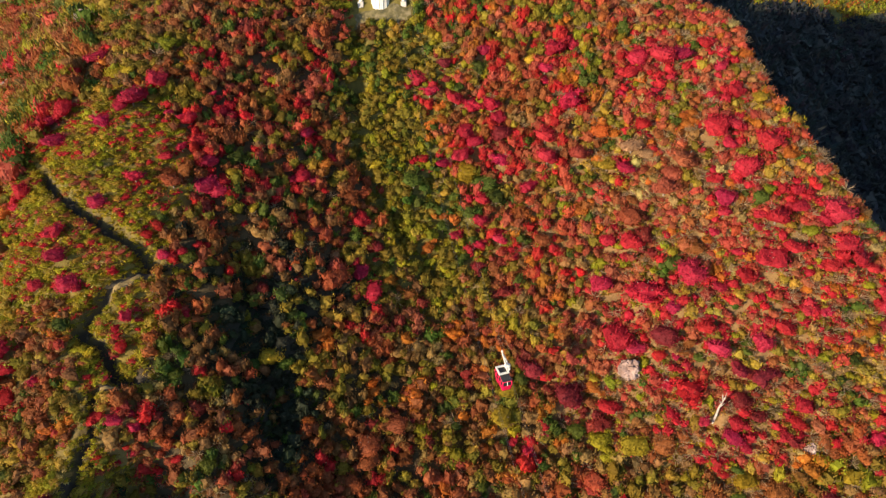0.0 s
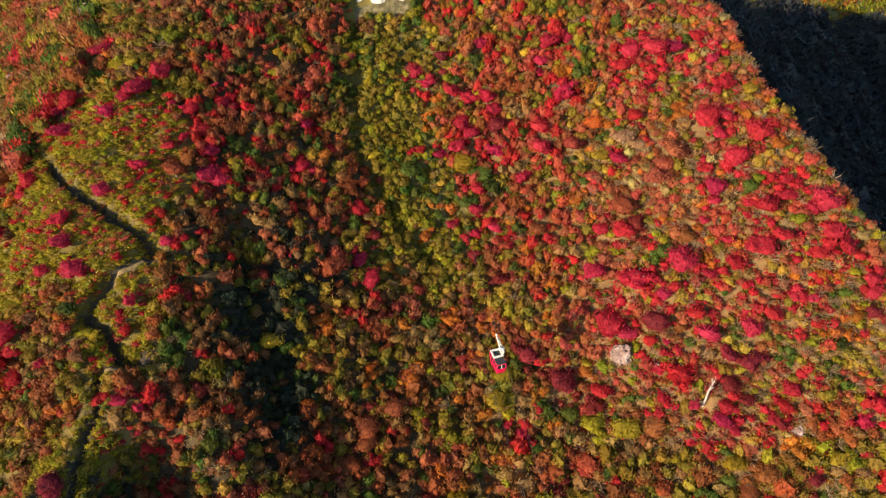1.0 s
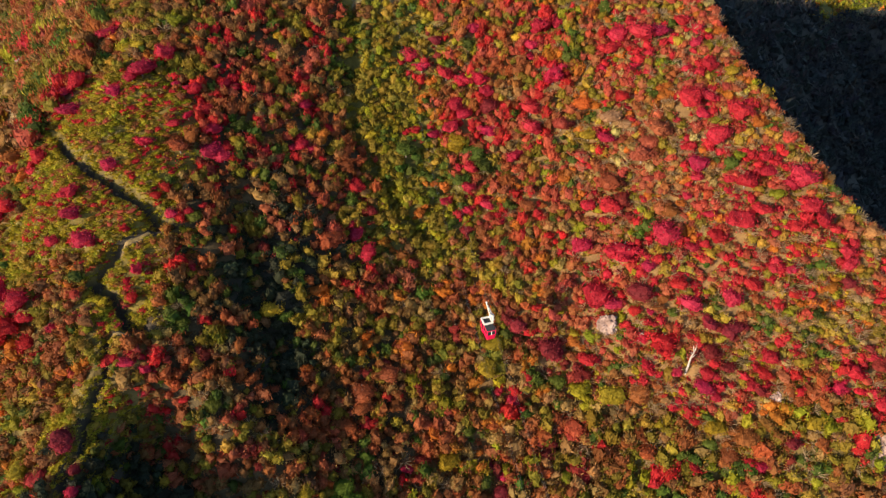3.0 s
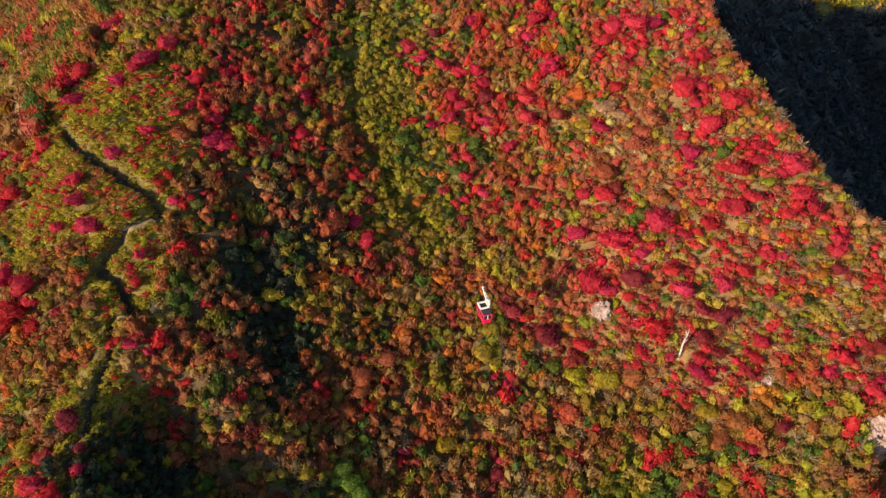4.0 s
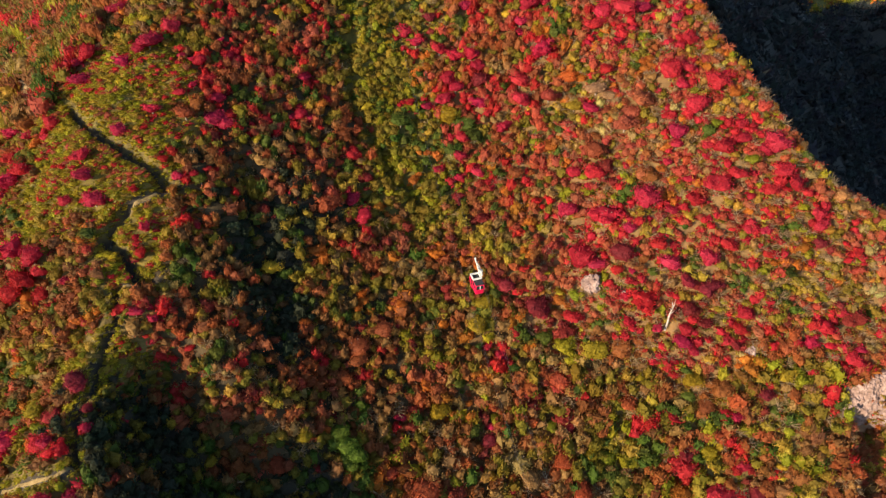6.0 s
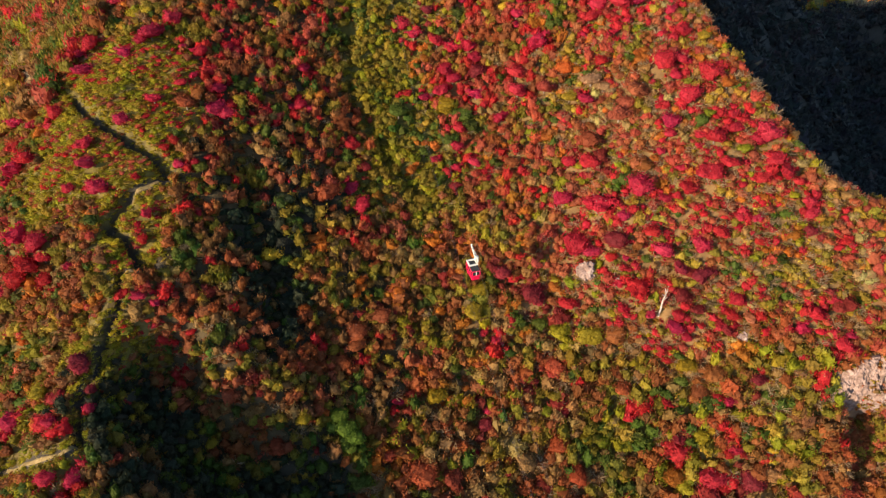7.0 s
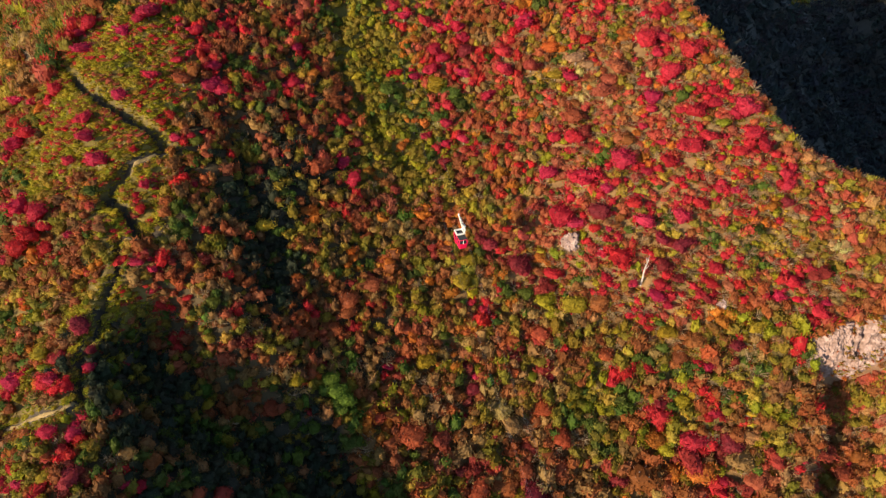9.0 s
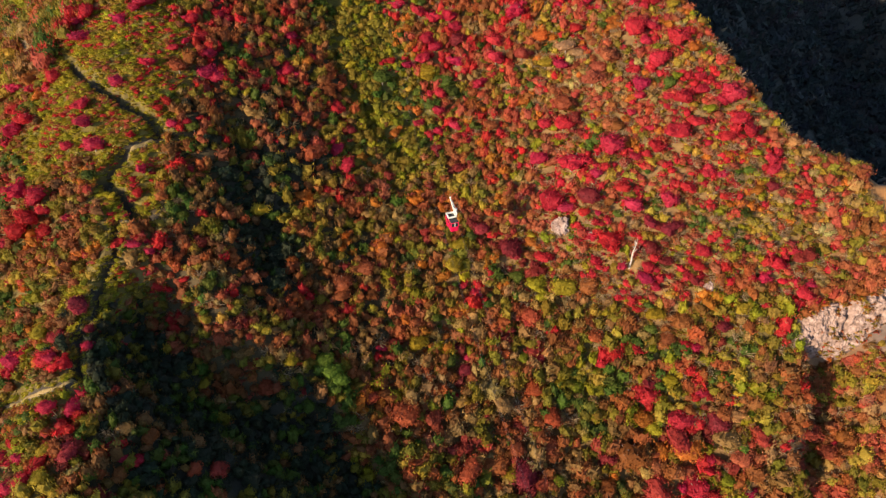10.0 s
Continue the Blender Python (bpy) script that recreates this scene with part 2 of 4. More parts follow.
SOIL = varied("forest_floor", [(0.20, 0.17, 0.12), (0.42, 0.38, 0.34), (0.62, 0.58, 0.50)], 0.35, 0.95, bump=0.6, bump_scale=3.0)
GROUND_STEP = 1.12
ground = sheet("ground", axis(-125, 130, GROUND_STEP, 2600), axis(12, 190, GROUND_STEP, 2600), height, SOIL)
tagged(ground, "steep mountainside of dark forest soil and leaf litter, shade painted in places", "ground", kind="structure")

# ---- leaves and crowns ----
TINT = {
    "crimson": (0.46, 0.028, 0.050), "scarlet": (0.42, 0.062, 0.042), "dark_red": (0.23, 0.030, 0.030), "salmon": (0.36, 0.092, 0.048), "russet": (0.33, 0.075, 0.032),
    "rust": (0.28, 0.085, 0.032), "orange": (0.44, 0.13, 0.025), "yellow": (0.50, 0.315, 0.03), "lime": (0.27, 0.225, 0.018), "green": (0.088, 0.118, 0.020), "fresh": (0.12, 0.165, 0.024),
    "olive": (0.21, 0.15, 0.022), "tan": (0.33, 0.185, 0.066), "brown": (0.23, 0.105, 0.040), "gold": (0.36, 0.235, 0.036), "straw": (0.42, 0.31, 0.12),
    # the hollow's tint and the back slope's two have shade painted into them
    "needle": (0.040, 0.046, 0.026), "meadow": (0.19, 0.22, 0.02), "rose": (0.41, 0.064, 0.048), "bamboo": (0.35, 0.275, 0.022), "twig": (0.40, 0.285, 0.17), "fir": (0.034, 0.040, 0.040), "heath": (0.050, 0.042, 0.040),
}
rng = np.random.default_rng(7)


def unit(v):
    return v / np.maximum(np.linalg.norm(v, axis=-1, keepdims=True), 1e-9)


def blades(centre, normal, size, lean, r):
    """Leaf sprays: one narrow uneven blade for each centre, growing upwards and outwards. lean: how far it lies against the crown's skin."""
    n = unit(normal + 0.5 * r.normal(size=normal.shape))
    rise = unit(unit(r.normal(size=n.shape)) * 0.5 + np.array([0, 0, 1.0]) + unit(normal) * lean)
    side = unit(np.cross(n, rise))
    up = unit(np.cross(side, n))
    a = (size * (0.8 + 1.3 * r.random(len(n)) ** 2))[:, None]
    b = (size * r.uniform(0.34, 0.62, len(n)))[:, None]
    skew = side * b * r.uniform(-0.8, 0.8, len(n))[:, None]
    return np.stack([centre - up * a * 0.45 - side * b, centre - up * a * 0.3 + side * b, centre + up * a + n * a * 0.25 + skew], 1)


def hull(lobes, k=0.88, n=2):
    """The dense inside of a crown, as a rough closed skin of triangles, and the outward way at its corners."""
    t = np.linspace(-1, 1, n + 1)
    faces = []
    for ax in range(3):
        for s in (-1, 1):
            if ax == 2 and s < 0:
                continue
            for i in range(n):
                for j in range(n):
                    c = []
                    for p, q in ((0, 0), (1, 0), (1, 1), (0, 1)):
                        v = [0.0, 0.0, 0.0]
                        v[ax], v[(ax + 1) % 3], v[(ax + 2) % 3] = s, t[i + p] * s, t[j + q]
                        c.append(v)
                    faces += [[c[0], c[1], c[2]], [c[0], c[2], c[3]]]
    d = unit(np.array(faces))
    reach = np.full(d.shape[:2], 0.25)
    for c, r in lobes:
        b = d @ c
        disc = b * b - (c @ c - r * r)
        reach = np.maximum(reach, np.where(disc > 0, b + np.sqrt(np.maximum(disc, 0)), 0))
    return d * reach[..., None] * k, d


def crown_shape(seed, leaves=95, lobes_n=6, blade=0.12, flat=0.8, dome=0.0, skin=2, lean=0.5, branches=0):
    """A crown of radius 1: several lobes of leaf sprays over a dense inside, with a few pale limbs showing through.
    Its triangles, the crown's outward way at their corners, and which triangles are wood."""
    r = np.random.default_rng(seed)
    lobes = [(np.array([0, 0, 0.2]), 0.56)]
    for k in range(lobes_n):
        a = 6.283 * (k + r.uniform(-0.3, 0.3)) / lobes_n
        q = r.uniform(0.36, 0.78) - 0.14 * dome
        lobes.append((np.array([q * math.cos(a), q * math.sin(a), r.uniform(-0.2, 0.55)]), r.uniform(0.24, 0.46) + 0.1 * dome))
    pts, nor = [], []
    while len(pts) < leaves:
        c, q = lobes[r.integers(len(lobes))]
        d = unit(r.normal(size=3))
        if d[2] < -0.35:
            continue
        p = c + d * q * r.uniform(0.84, 1.12)
        if any(np.linalg.norm(p - c2) < 0.8 * q2 for c2, q2 in lobes):
            continue
        pts.append(p)
        nor.append(d)
    pts, nor = np.array(pts), np.array(nor)
    inner, inner_way = hull(lobes, 0.88 if skin > 1 else 0.7, skin)
    spray = blades(pts, nor, np.full(leaves, blade), lean, r)
    soft = unit(nor * 0.7 + unit(pts) * 0.5 + 0.22 * r.normal(size=nor.shape))
    tris, ways = [inner, spray], [inner_way, np.repeat(soft[:, None], 3, 1)]
    if branches:
        wood, wood_way = limbs(r, branches)
        tris.append(wood)
        ways.append(wood_way)
    tris = np.concatenate(tris)
    tris[..., 2] *= flat
    is_wood = np.arange(len(tris)) >= len(inner) + leaves
    return tris.astype(np.float32), np.concatenate(ways).astype(np.float32), is_wood


def limbs(r, count, thick=0.03):
    """Bare limbs that fan up and out of the middle and fork once, as thin tapering triangles."""
    tris, ways = [], []
    for _ in range(count):
        d = unit(r.normal(size=3) * np.array([1, 1, 0.6]) + np.array([0, 0, 0.6]))
        start = d * r.uniform(0.05, 0.35) - np.array([0, 0, 0.3])
        mid = start + d * r.uniform(0.4, 0.65) + r.normal(size=3) * 0.05
        turn = 0.45 * r.normal(size=3)
        for k in (1, -1):
            end = mid + unit(d + k * turn) * r.uniform(0.25, 0.5)
            p = start if k > 0 else mid
            s = unit(np.cross(end - p, r.normal(size=3)))
            w = thick * (1.0 if k > 0 else 0.75)
            if k > 0:
                tris += [[start - s * w, start + s * w, mid + s * w * 0.8], [start - s * w, mid + s * w * 0.8, mid - s * w * 0.8]]
                ways += [d, d]
            tris.append([mid - s * w * 0.8, mid + s * w * 0.8, end])
            ways.append(d)
    return np.array(tris), np.repeat(np.array(ways)[:, None], 3, 1)


def twig_shape(seed, twigs=26):
    """A crown of bare grey limbs and twigs."""
    r = np.random.default_rng(seed)
    tris, ways = limbs(r, twigs, 0.026)
    tris[..., 2] = tris[..., 2] * 0.95 + 0.2
    return tris.astype(np.float32), ways.astype(np.float32), np.ones(len(tris), bool)


CROWNS = [crown_shape(s, 90, 4 + s % 4, 0.163, 0.85 + 0.12 * (s % 4), 0.3 * (s % 3), branches=2 * (s % 3)) for s in range(12)]
LUSH = [crown_shape(40 + s, 410, 6 + s % 4, 0.086, 0.85, 0.1 + 0.35 * (s % 3), 3, 0.6, branches=s % 2) for s in range(9)]
SHRUBS = [crown_shape(70 + s, 58, 3 + s % 3, 0.178, 0.8, 0.3, 2, branches=s % 3) for s in range(8)]
DISTANT = [crown_shape(90 + s, 14, 4, 0.36, 0.9, 0.6, 1) for s in range(4)]
TWIGS = [twig_shape(110 + s) for s in range(5)]
TUFTS = [crown_shape(130 + s, 64, 3, 0.16, 0.75, lean=0.2) for s in range(4)]
GRASS = [crown_shape(150 + s, 26, 3, 0.25, 0.65, 0.5, 1, lean=0.2) for s in range(4)]


def leaf_mesh(name, tris, ways, colours, mat):
    """One mesh of loose triangles (n, 3, 3) with one tint each; crown_way is the crown's outward way there."""
    n = len(tris)
    me = bpy.data.meshes.new(name)
    me.vertices.add(n * 3)
    me.vertices.foreach_set("co", tris.astype(np.float32).ravel())
    me.loops.add(n * 3)
    me.loops.foreach_set("vertex_index", np.arange(n * 3, dtype=np.int32))
    me.polygons.add(n)
    me.polygons.foreach_set("loop_start", np.arange(0, n * 3, 3, dtype=np.int32))
    me.update(calc_edges=True)
    tint = me.attributes.new("leaf_tint", "FLOAT_COLOR", "POINT")
    rgba = np.ones((n * 3, 4), np.float32)
    rgba[:, :3] = np.repeat(colours, 3, axis=0)
    tint.data.foreach_set("color", rgba.ravel())
    way = me.attributes.new("crown_way", "FLOAT_VECTOR", "POINT")
    way.data.foreach_set("vector", ways.astype(np.float32).ravel())
    me.materials.append(mat)
    return me


def tints(kind, shape, r):
    """Leaf colours of one tree of this kind, pale wood for its limbs."""
    c = tint_of(kind, len(shape[0]), r)
    c[shape[2]] = np.array(TINT["twig"]) * r.uniform(0.7, 1.1)
    return c


def tint_of(kind, n, r, spread=0.12):
    """n leaf colours of one tree of this kind: the tree's own shade, and a small wander from leaf to leaf."""
    base = np.array(TINT[kind]) * r.uniform(0.8, 1.2) * (1 + r.normal(size=3) * 0.08)
    return np.clip(base[None] * (1 + r.normal(size=(n, 1)) * spread), 0.004, 0.85)


# ---- which trees grow where: mixes, and the stretches of the hillside that carry them ----
MIX = {
    "grass_ridge": [("bamboo", 6), ("lime", 2), ("gold", 2), ("olive", 1.6), ("crimson", 2.2), ("rose", 2.6), ("rust", 1.4), ("salmon", 1.8)],
    "bamboo": [("bamboo", 8), ("gold", 2), ("straw", 0.8), ("olive", 1)],
    "west": [("olive", 4.6), ("lime", 0.9), ("rust", 2.2), ("brown", 2.8), ("tan", 0.9), ("rose", 0.6), ("orange", 0.5), ("green", 1.6), ("gold", 0.8), ("salmon", 0.4), ("russet", 0.6)],
    "west_top": [("olive", 4.2), ("rust", 1.8), ("green", 2.2), ("brown", 2.0), ("tan", 1.0), ("rose", 1.0), ("russet", 1.0), ("salmon", 0.7), ("lime", 1.0), ("gold", 0.8)],
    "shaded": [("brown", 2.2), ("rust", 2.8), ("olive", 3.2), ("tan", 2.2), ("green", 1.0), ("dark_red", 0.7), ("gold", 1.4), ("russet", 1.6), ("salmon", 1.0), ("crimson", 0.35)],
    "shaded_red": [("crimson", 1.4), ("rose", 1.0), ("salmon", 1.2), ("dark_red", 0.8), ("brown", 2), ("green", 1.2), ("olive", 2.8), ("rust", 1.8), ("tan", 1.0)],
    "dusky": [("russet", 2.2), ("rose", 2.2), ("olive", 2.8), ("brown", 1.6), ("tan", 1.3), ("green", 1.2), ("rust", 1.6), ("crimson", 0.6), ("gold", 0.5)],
    "olive_strip": [("olive", 6), ("lime", 3), ("green", 1.5), ("gold", 1.5), ("brown", 0.4)],
    "middle": [("olive", 3.0), ("rust", 2.8), ("orange", 0.9), ("russet", 1.6), ("green", 1.2), ("brown", 1.3), ("tan", 2.0), ("dark_red", 0.7), ("gold", 1), ("lime", 0.9), ("salmon", 0.7)],
    "upper": [("olive", 2.4), ("rust", 1.7), ("orange", 1.0), ("russet", 1.2), ("green", 0.9), ("crimson", 1.5), ("rose", 2.6), ("salmon", 1.8), ("tan", 1.3), ("gold", 0.9), ("lime", 0.6)],
    "right": [("tan", 2.4), ("gold", 1.8), ("salmon", 3.2), ("rose", 2.6), ("rust", 1.0), ("olive", 1.2), ("orange", 0.9), ("crimson", 1.0), ("lime", 0.5), ("green", 0.4), ("straw", 0.6)],
    "right_low": [("olive", 3.0), ("lime", 1.4), ("green", 1.2), ("rust", 2.0), ("tan", 1.7), ("brown", 0.8), ("crimson", 0.6), ("russet", 1.0), ("gold", 1.2)],
    "corner": [("rust", 2.2), ("salmon", 2.2), ("olive", 1.8), ("tan", 2.4), ("brown", 0.8), ("rose", 1.3), ("gold", 1.2)],
    # mostly a leaf tint darkened to carry the hollow's shade
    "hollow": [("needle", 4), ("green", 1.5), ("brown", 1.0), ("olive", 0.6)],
    "red_grove": [("crimson", 1.8), ("rose", 1.8), ("scarlet", 0.6), ("salmon", 2.2), ("tan", 1.6), ("gold", 1.5), ("rust", 1.0), ("olive", 1.0), ("lime", 0.9), ("green", 0.6)],
    "low_growth": [("gold", 2.2), ("tan", 2.2), ("olive", 1.8), ("salmon", 1.8), ("lime", 0.7), ("rose", 0.8), ("rust", 1.2)],
    "bare_wood": [("tan", 5), ("brown", 1.6), ("olive", 2.0), ("rust", 1.4), ("russet", 0.8), ("green", 0.6)],
    "ledge": [("orange", 2), ("rust", 2), ("tan", 2), ("gold", 2), ("olive", 1.5), ("lime", 0.7)],
    # leaf tints that hold the shade behind the crest
    "shade_wood": [("fir", 5), ("heath", 1)],
    "far": [("lime", 2), ("olive", 2), ("orange", 1.0), ("meadow", 4), ("rust", 0.6), ("gold", 1)],
}
STRETCH = [
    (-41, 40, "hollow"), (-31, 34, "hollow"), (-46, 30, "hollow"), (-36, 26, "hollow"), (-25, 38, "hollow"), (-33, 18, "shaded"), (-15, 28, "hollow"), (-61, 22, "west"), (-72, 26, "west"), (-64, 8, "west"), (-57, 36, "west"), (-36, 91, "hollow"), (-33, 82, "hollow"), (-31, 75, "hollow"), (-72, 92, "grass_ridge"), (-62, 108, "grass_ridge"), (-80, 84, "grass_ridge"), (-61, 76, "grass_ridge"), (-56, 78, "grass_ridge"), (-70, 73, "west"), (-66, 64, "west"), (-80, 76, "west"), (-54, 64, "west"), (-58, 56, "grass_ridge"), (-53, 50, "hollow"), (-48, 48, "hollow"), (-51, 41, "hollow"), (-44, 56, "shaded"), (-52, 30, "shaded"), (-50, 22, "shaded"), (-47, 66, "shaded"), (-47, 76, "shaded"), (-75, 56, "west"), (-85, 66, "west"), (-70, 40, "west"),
    (-95, 90, "west"),
]
STRETCH += [
    (-92, 128, "west_top"), (-120, 135, "west_top"), (-100, 160, "west_top"), (-60, 135, "west"), (-38, 112, "shaded_red"), (-44, 122, "shaded_red"),
    (-38, 92, "shaded"), (-40, 70, "shaded"), (-35, 50, "shaded"), (-20, 80, "shaded"), (-16, 60, "shaded"), (-14, 142, "olive_strip"),
    (-13, 128, "olive_strip"), (-8, 116, "olive_strip"), (-1, 107, "olive_strip"), (4, 85, "middle"), (10, 65, "middle"), (20, 50, "middle"), (0, 45, "middle"),
    (37, 91, "red_grove"), (43, 85, "red_grove"), (51, 83, "red_grove"), (57, 77, "red_grove"), (60, 84, "red_grove"), (-27, 128, "dusky"), (-30, 142, "dusky"), (-24, 116, "dusky"), (-48, 140, "shaded_red"), (18, 100, "upper"),
]
STRETCH += [
    (12, 125, "upper"), (25, 140, "upper"), (10, 160, "upper"), (45, 120, "right"), (60, 105, "right"), (48, 88, "right"), (75, 90, "right"),
    (50, 140, "right"), (90, 80, "right"), (65, 78, "right"), (45, 65, "right_low"), (65, 58, "right_low"), (80, 66, "right_low"), (60, 42, "middle"), (21, 55, "bare_wood"), (29, 57, "bare_wood"), (17, 47, "bare_wood"), (27, 48, "bare_wood"), (100, 60, "corner"), (95, 45, "corner"), (110, 75, "corner"),
]
SX = np.array([s[0] for s in STRETCH], float)
SY = np.array([s[1] for s in STRETCH], float)


def stretch_at(x, y, r):
    d = np.hypot(SX - x, SY - y) + r.normal(size=len(SX)) * 2.5
    return STRETCH[int(np.argmin(d))][2]


def pick(mix, r):
    names = [m[0] for m in mix]
    w = np.array([m[1] for m in mix], float)
    return names[int(r.choice(len(names), p=w / w.sum()))]


# floor litter and grass colours by stretch; darker in shaded ones, the hollow's with shade painted in
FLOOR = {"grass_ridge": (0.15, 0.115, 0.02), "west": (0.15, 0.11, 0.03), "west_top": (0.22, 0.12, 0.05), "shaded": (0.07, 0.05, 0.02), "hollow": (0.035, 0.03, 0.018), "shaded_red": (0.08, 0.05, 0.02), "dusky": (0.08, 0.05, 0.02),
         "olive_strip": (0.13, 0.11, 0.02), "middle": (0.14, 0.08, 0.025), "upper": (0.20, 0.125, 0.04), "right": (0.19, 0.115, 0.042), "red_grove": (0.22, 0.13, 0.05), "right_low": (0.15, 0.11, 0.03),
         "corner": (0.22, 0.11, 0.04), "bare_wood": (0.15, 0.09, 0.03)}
n_verts = len(ground.data.vertices)
co = np.empty(n_verts * 3, np.float32)
ground.data.vertices.foreach_get("co", co)
co = co.reshape(-1, 3)
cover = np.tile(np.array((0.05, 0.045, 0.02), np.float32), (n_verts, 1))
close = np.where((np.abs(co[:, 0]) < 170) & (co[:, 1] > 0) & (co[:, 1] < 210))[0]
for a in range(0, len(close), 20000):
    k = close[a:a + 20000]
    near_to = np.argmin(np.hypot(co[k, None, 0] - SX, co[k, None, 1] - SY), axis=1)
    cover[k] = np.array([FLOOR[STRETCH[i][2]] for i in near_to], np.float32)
trench_shade = line_distance(co[:, 0], co[:, 1], TRAIL) < 1.1
# the sunken trail's shade is painted into the floor here
cover[trench_shade] = (0.045, 0.035, 0.022)
stony = cliff_side(co[:, 0].astype(float), co[:, 1].astype(float))
cover[(stony > -1) & (stony < 4) & (co[:, 1] > 62) & (co[:, 1] < 72)] = (0.20, 0.145, 0.12)
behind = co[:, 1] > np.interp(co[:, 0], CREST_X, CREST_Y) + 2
# shade behind the crest, painted into the floor colour
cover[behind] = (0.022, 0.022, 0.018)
# far floor past the shadow's edge, painted lighter as sunlit ground
cover[(co[:, 1] > np.where(co[:, 0] > 325, 385, 475)) & (co[:, 1] < 900)] = (0.11, 0.11, 0.02)
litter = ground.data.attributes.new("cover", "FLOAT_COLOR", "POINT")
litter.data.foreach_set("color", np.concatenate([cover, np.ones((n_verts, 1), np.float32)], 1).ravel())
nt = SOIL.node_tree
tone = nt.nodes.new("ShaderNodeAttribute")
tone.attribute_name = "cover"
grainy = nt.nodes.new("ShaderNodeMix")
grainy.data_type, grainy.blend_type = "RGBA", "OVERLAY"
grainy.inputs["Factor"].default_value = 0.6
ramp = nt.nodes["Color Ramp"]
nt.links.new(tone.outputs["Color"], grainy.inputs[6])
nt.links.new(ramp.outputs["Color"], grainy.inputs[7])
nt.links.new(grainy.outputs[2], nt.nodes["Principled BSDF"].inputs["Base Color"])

# single trees that stand out: colour, then plan place and crown radius
STANDING = []
STANDING += [('crimson', [(-81, 103.8, 1.5), (-85.1, 110.3, 1.4), (-71.3, 94, 1.6), (-69.7, 89.7, 1.7), (-72.7, 85.5, 1.2), (-66.5, 85.2, 1.7), (-59.1, 87.6, 0.9), (-64.8, 84.6, 0.9), (-58.5, 104.4, 1.7), (-64.3, 99.1, 1.3), (-51.3, 91.9, 1.1), (-48.3, 93.1, 1), (-46, 95.2, 0.8), (-44.6, 95.7, 0.8), (-55.6, 80.9, 1.1), (-54.7, 94.8, 0.9), (-45.3, 121.6, 1.5), (-43.4, 122, 1.1), (-47.4, 124.7, 0.8), (-50.8, 117.8, 1.5), (-52.5, 118.1, 1), (-48.4, 114.6, 1.6), (-51.5, 112, 1.1), (-46, 110.8, 1.5), (-46, 106.2, 2), (-43.8, 105.8, 1.7), (-42.9, 108.3, 1.2), (-38.1, 115.7, 1), (-46.8, 130.3, 1.2), (-31, 113.4, 1.1), (-39.2, 105.7, 0.8), (-39, 101.9, 0.7)])]
STANDING += [('crimson', [(-55.1, 118.8, 0.8), (-53.9, 109.4, 1.1), (-62.2, 119.7, 2.3), (-63.8, 118, 1.5), (-60.5, 121.2, 1.4), (-76.5, 119.2, 2.1), (-79.9, 118.4, 1.7), (-76.8, 112.8, 2), (-67.2, 115.1, 1.5), (-72.9, 131.8, 2), (-77.6, 129.6, 1.4), (-105.5, 155, 2.3), (-126.1, 169.1, 2), (-113.3, 151.6, 1.3), (-85.3, 94.7, 2.3), (-89, 94.4, 2.3), (-94.3, 109, 2.1), (-87.4, 103.8, 1.3), (-90.8, 100, 1.7), (-58, 125.1, 2), (9.3, 144.8, 1.7), (-5.7, 139.2, 1.7), (-3, 136.7, 2.1), (2.8, 135.3, 1.7), (6.6, 134.6, 2.4), (10.8, 134.1, 2.3), (12.7, 132.1, 1.7), (5.4, 129.5, 2.1), (6.9, 127.6, 1.7), (3.9, 125, 2), (-0.2, 123.9, 1.4), (-4.3, 123.8, 1.2)])]
STANDING += [('crimson', [(12.6, 123.8, 1.9), (8.4, 116.6, 1.5), (18.7, 118.6, 1.9), (22.7, 127.4, 2.4), (22.9, 122.8, 1.9), (28, 132.3, 3), (23.1, 140, 1.5), (23, 137.7, 1.5), (25.1, 143.8, 2.3), (29.3, 144.6, 1.7), (32.3, 98.4, 2.1), (8, 112.7, 1.5), (7.6, 108.8, 1.3), (12.3, 109.3, 1.5), (2.8, 110.3, 1.3), (15.5, 106.5, 0.9), (-29.3, 129.3, 0.9), (-29.2, 123.5, 1.2), (-26.8, 124, 1), (-29.4, 114.1, 1.6), (-27.1, 114.3, 1.1), (-16.9, 109.9, 1.8), (-14.1, 96.1, 1.9), (-16.7, 99.7, 1.5), (34.1, 105.8, 1.8), (41, 136.5, 2.1), (42.6, 124.9, 1.6), (39.3, 132.9, 0.9), (38.6, 117.7, 1.6), (43.4, 139, 1.9), (48.1, 137.8, 2.4), (52.8, 138.5, 2.4)])]
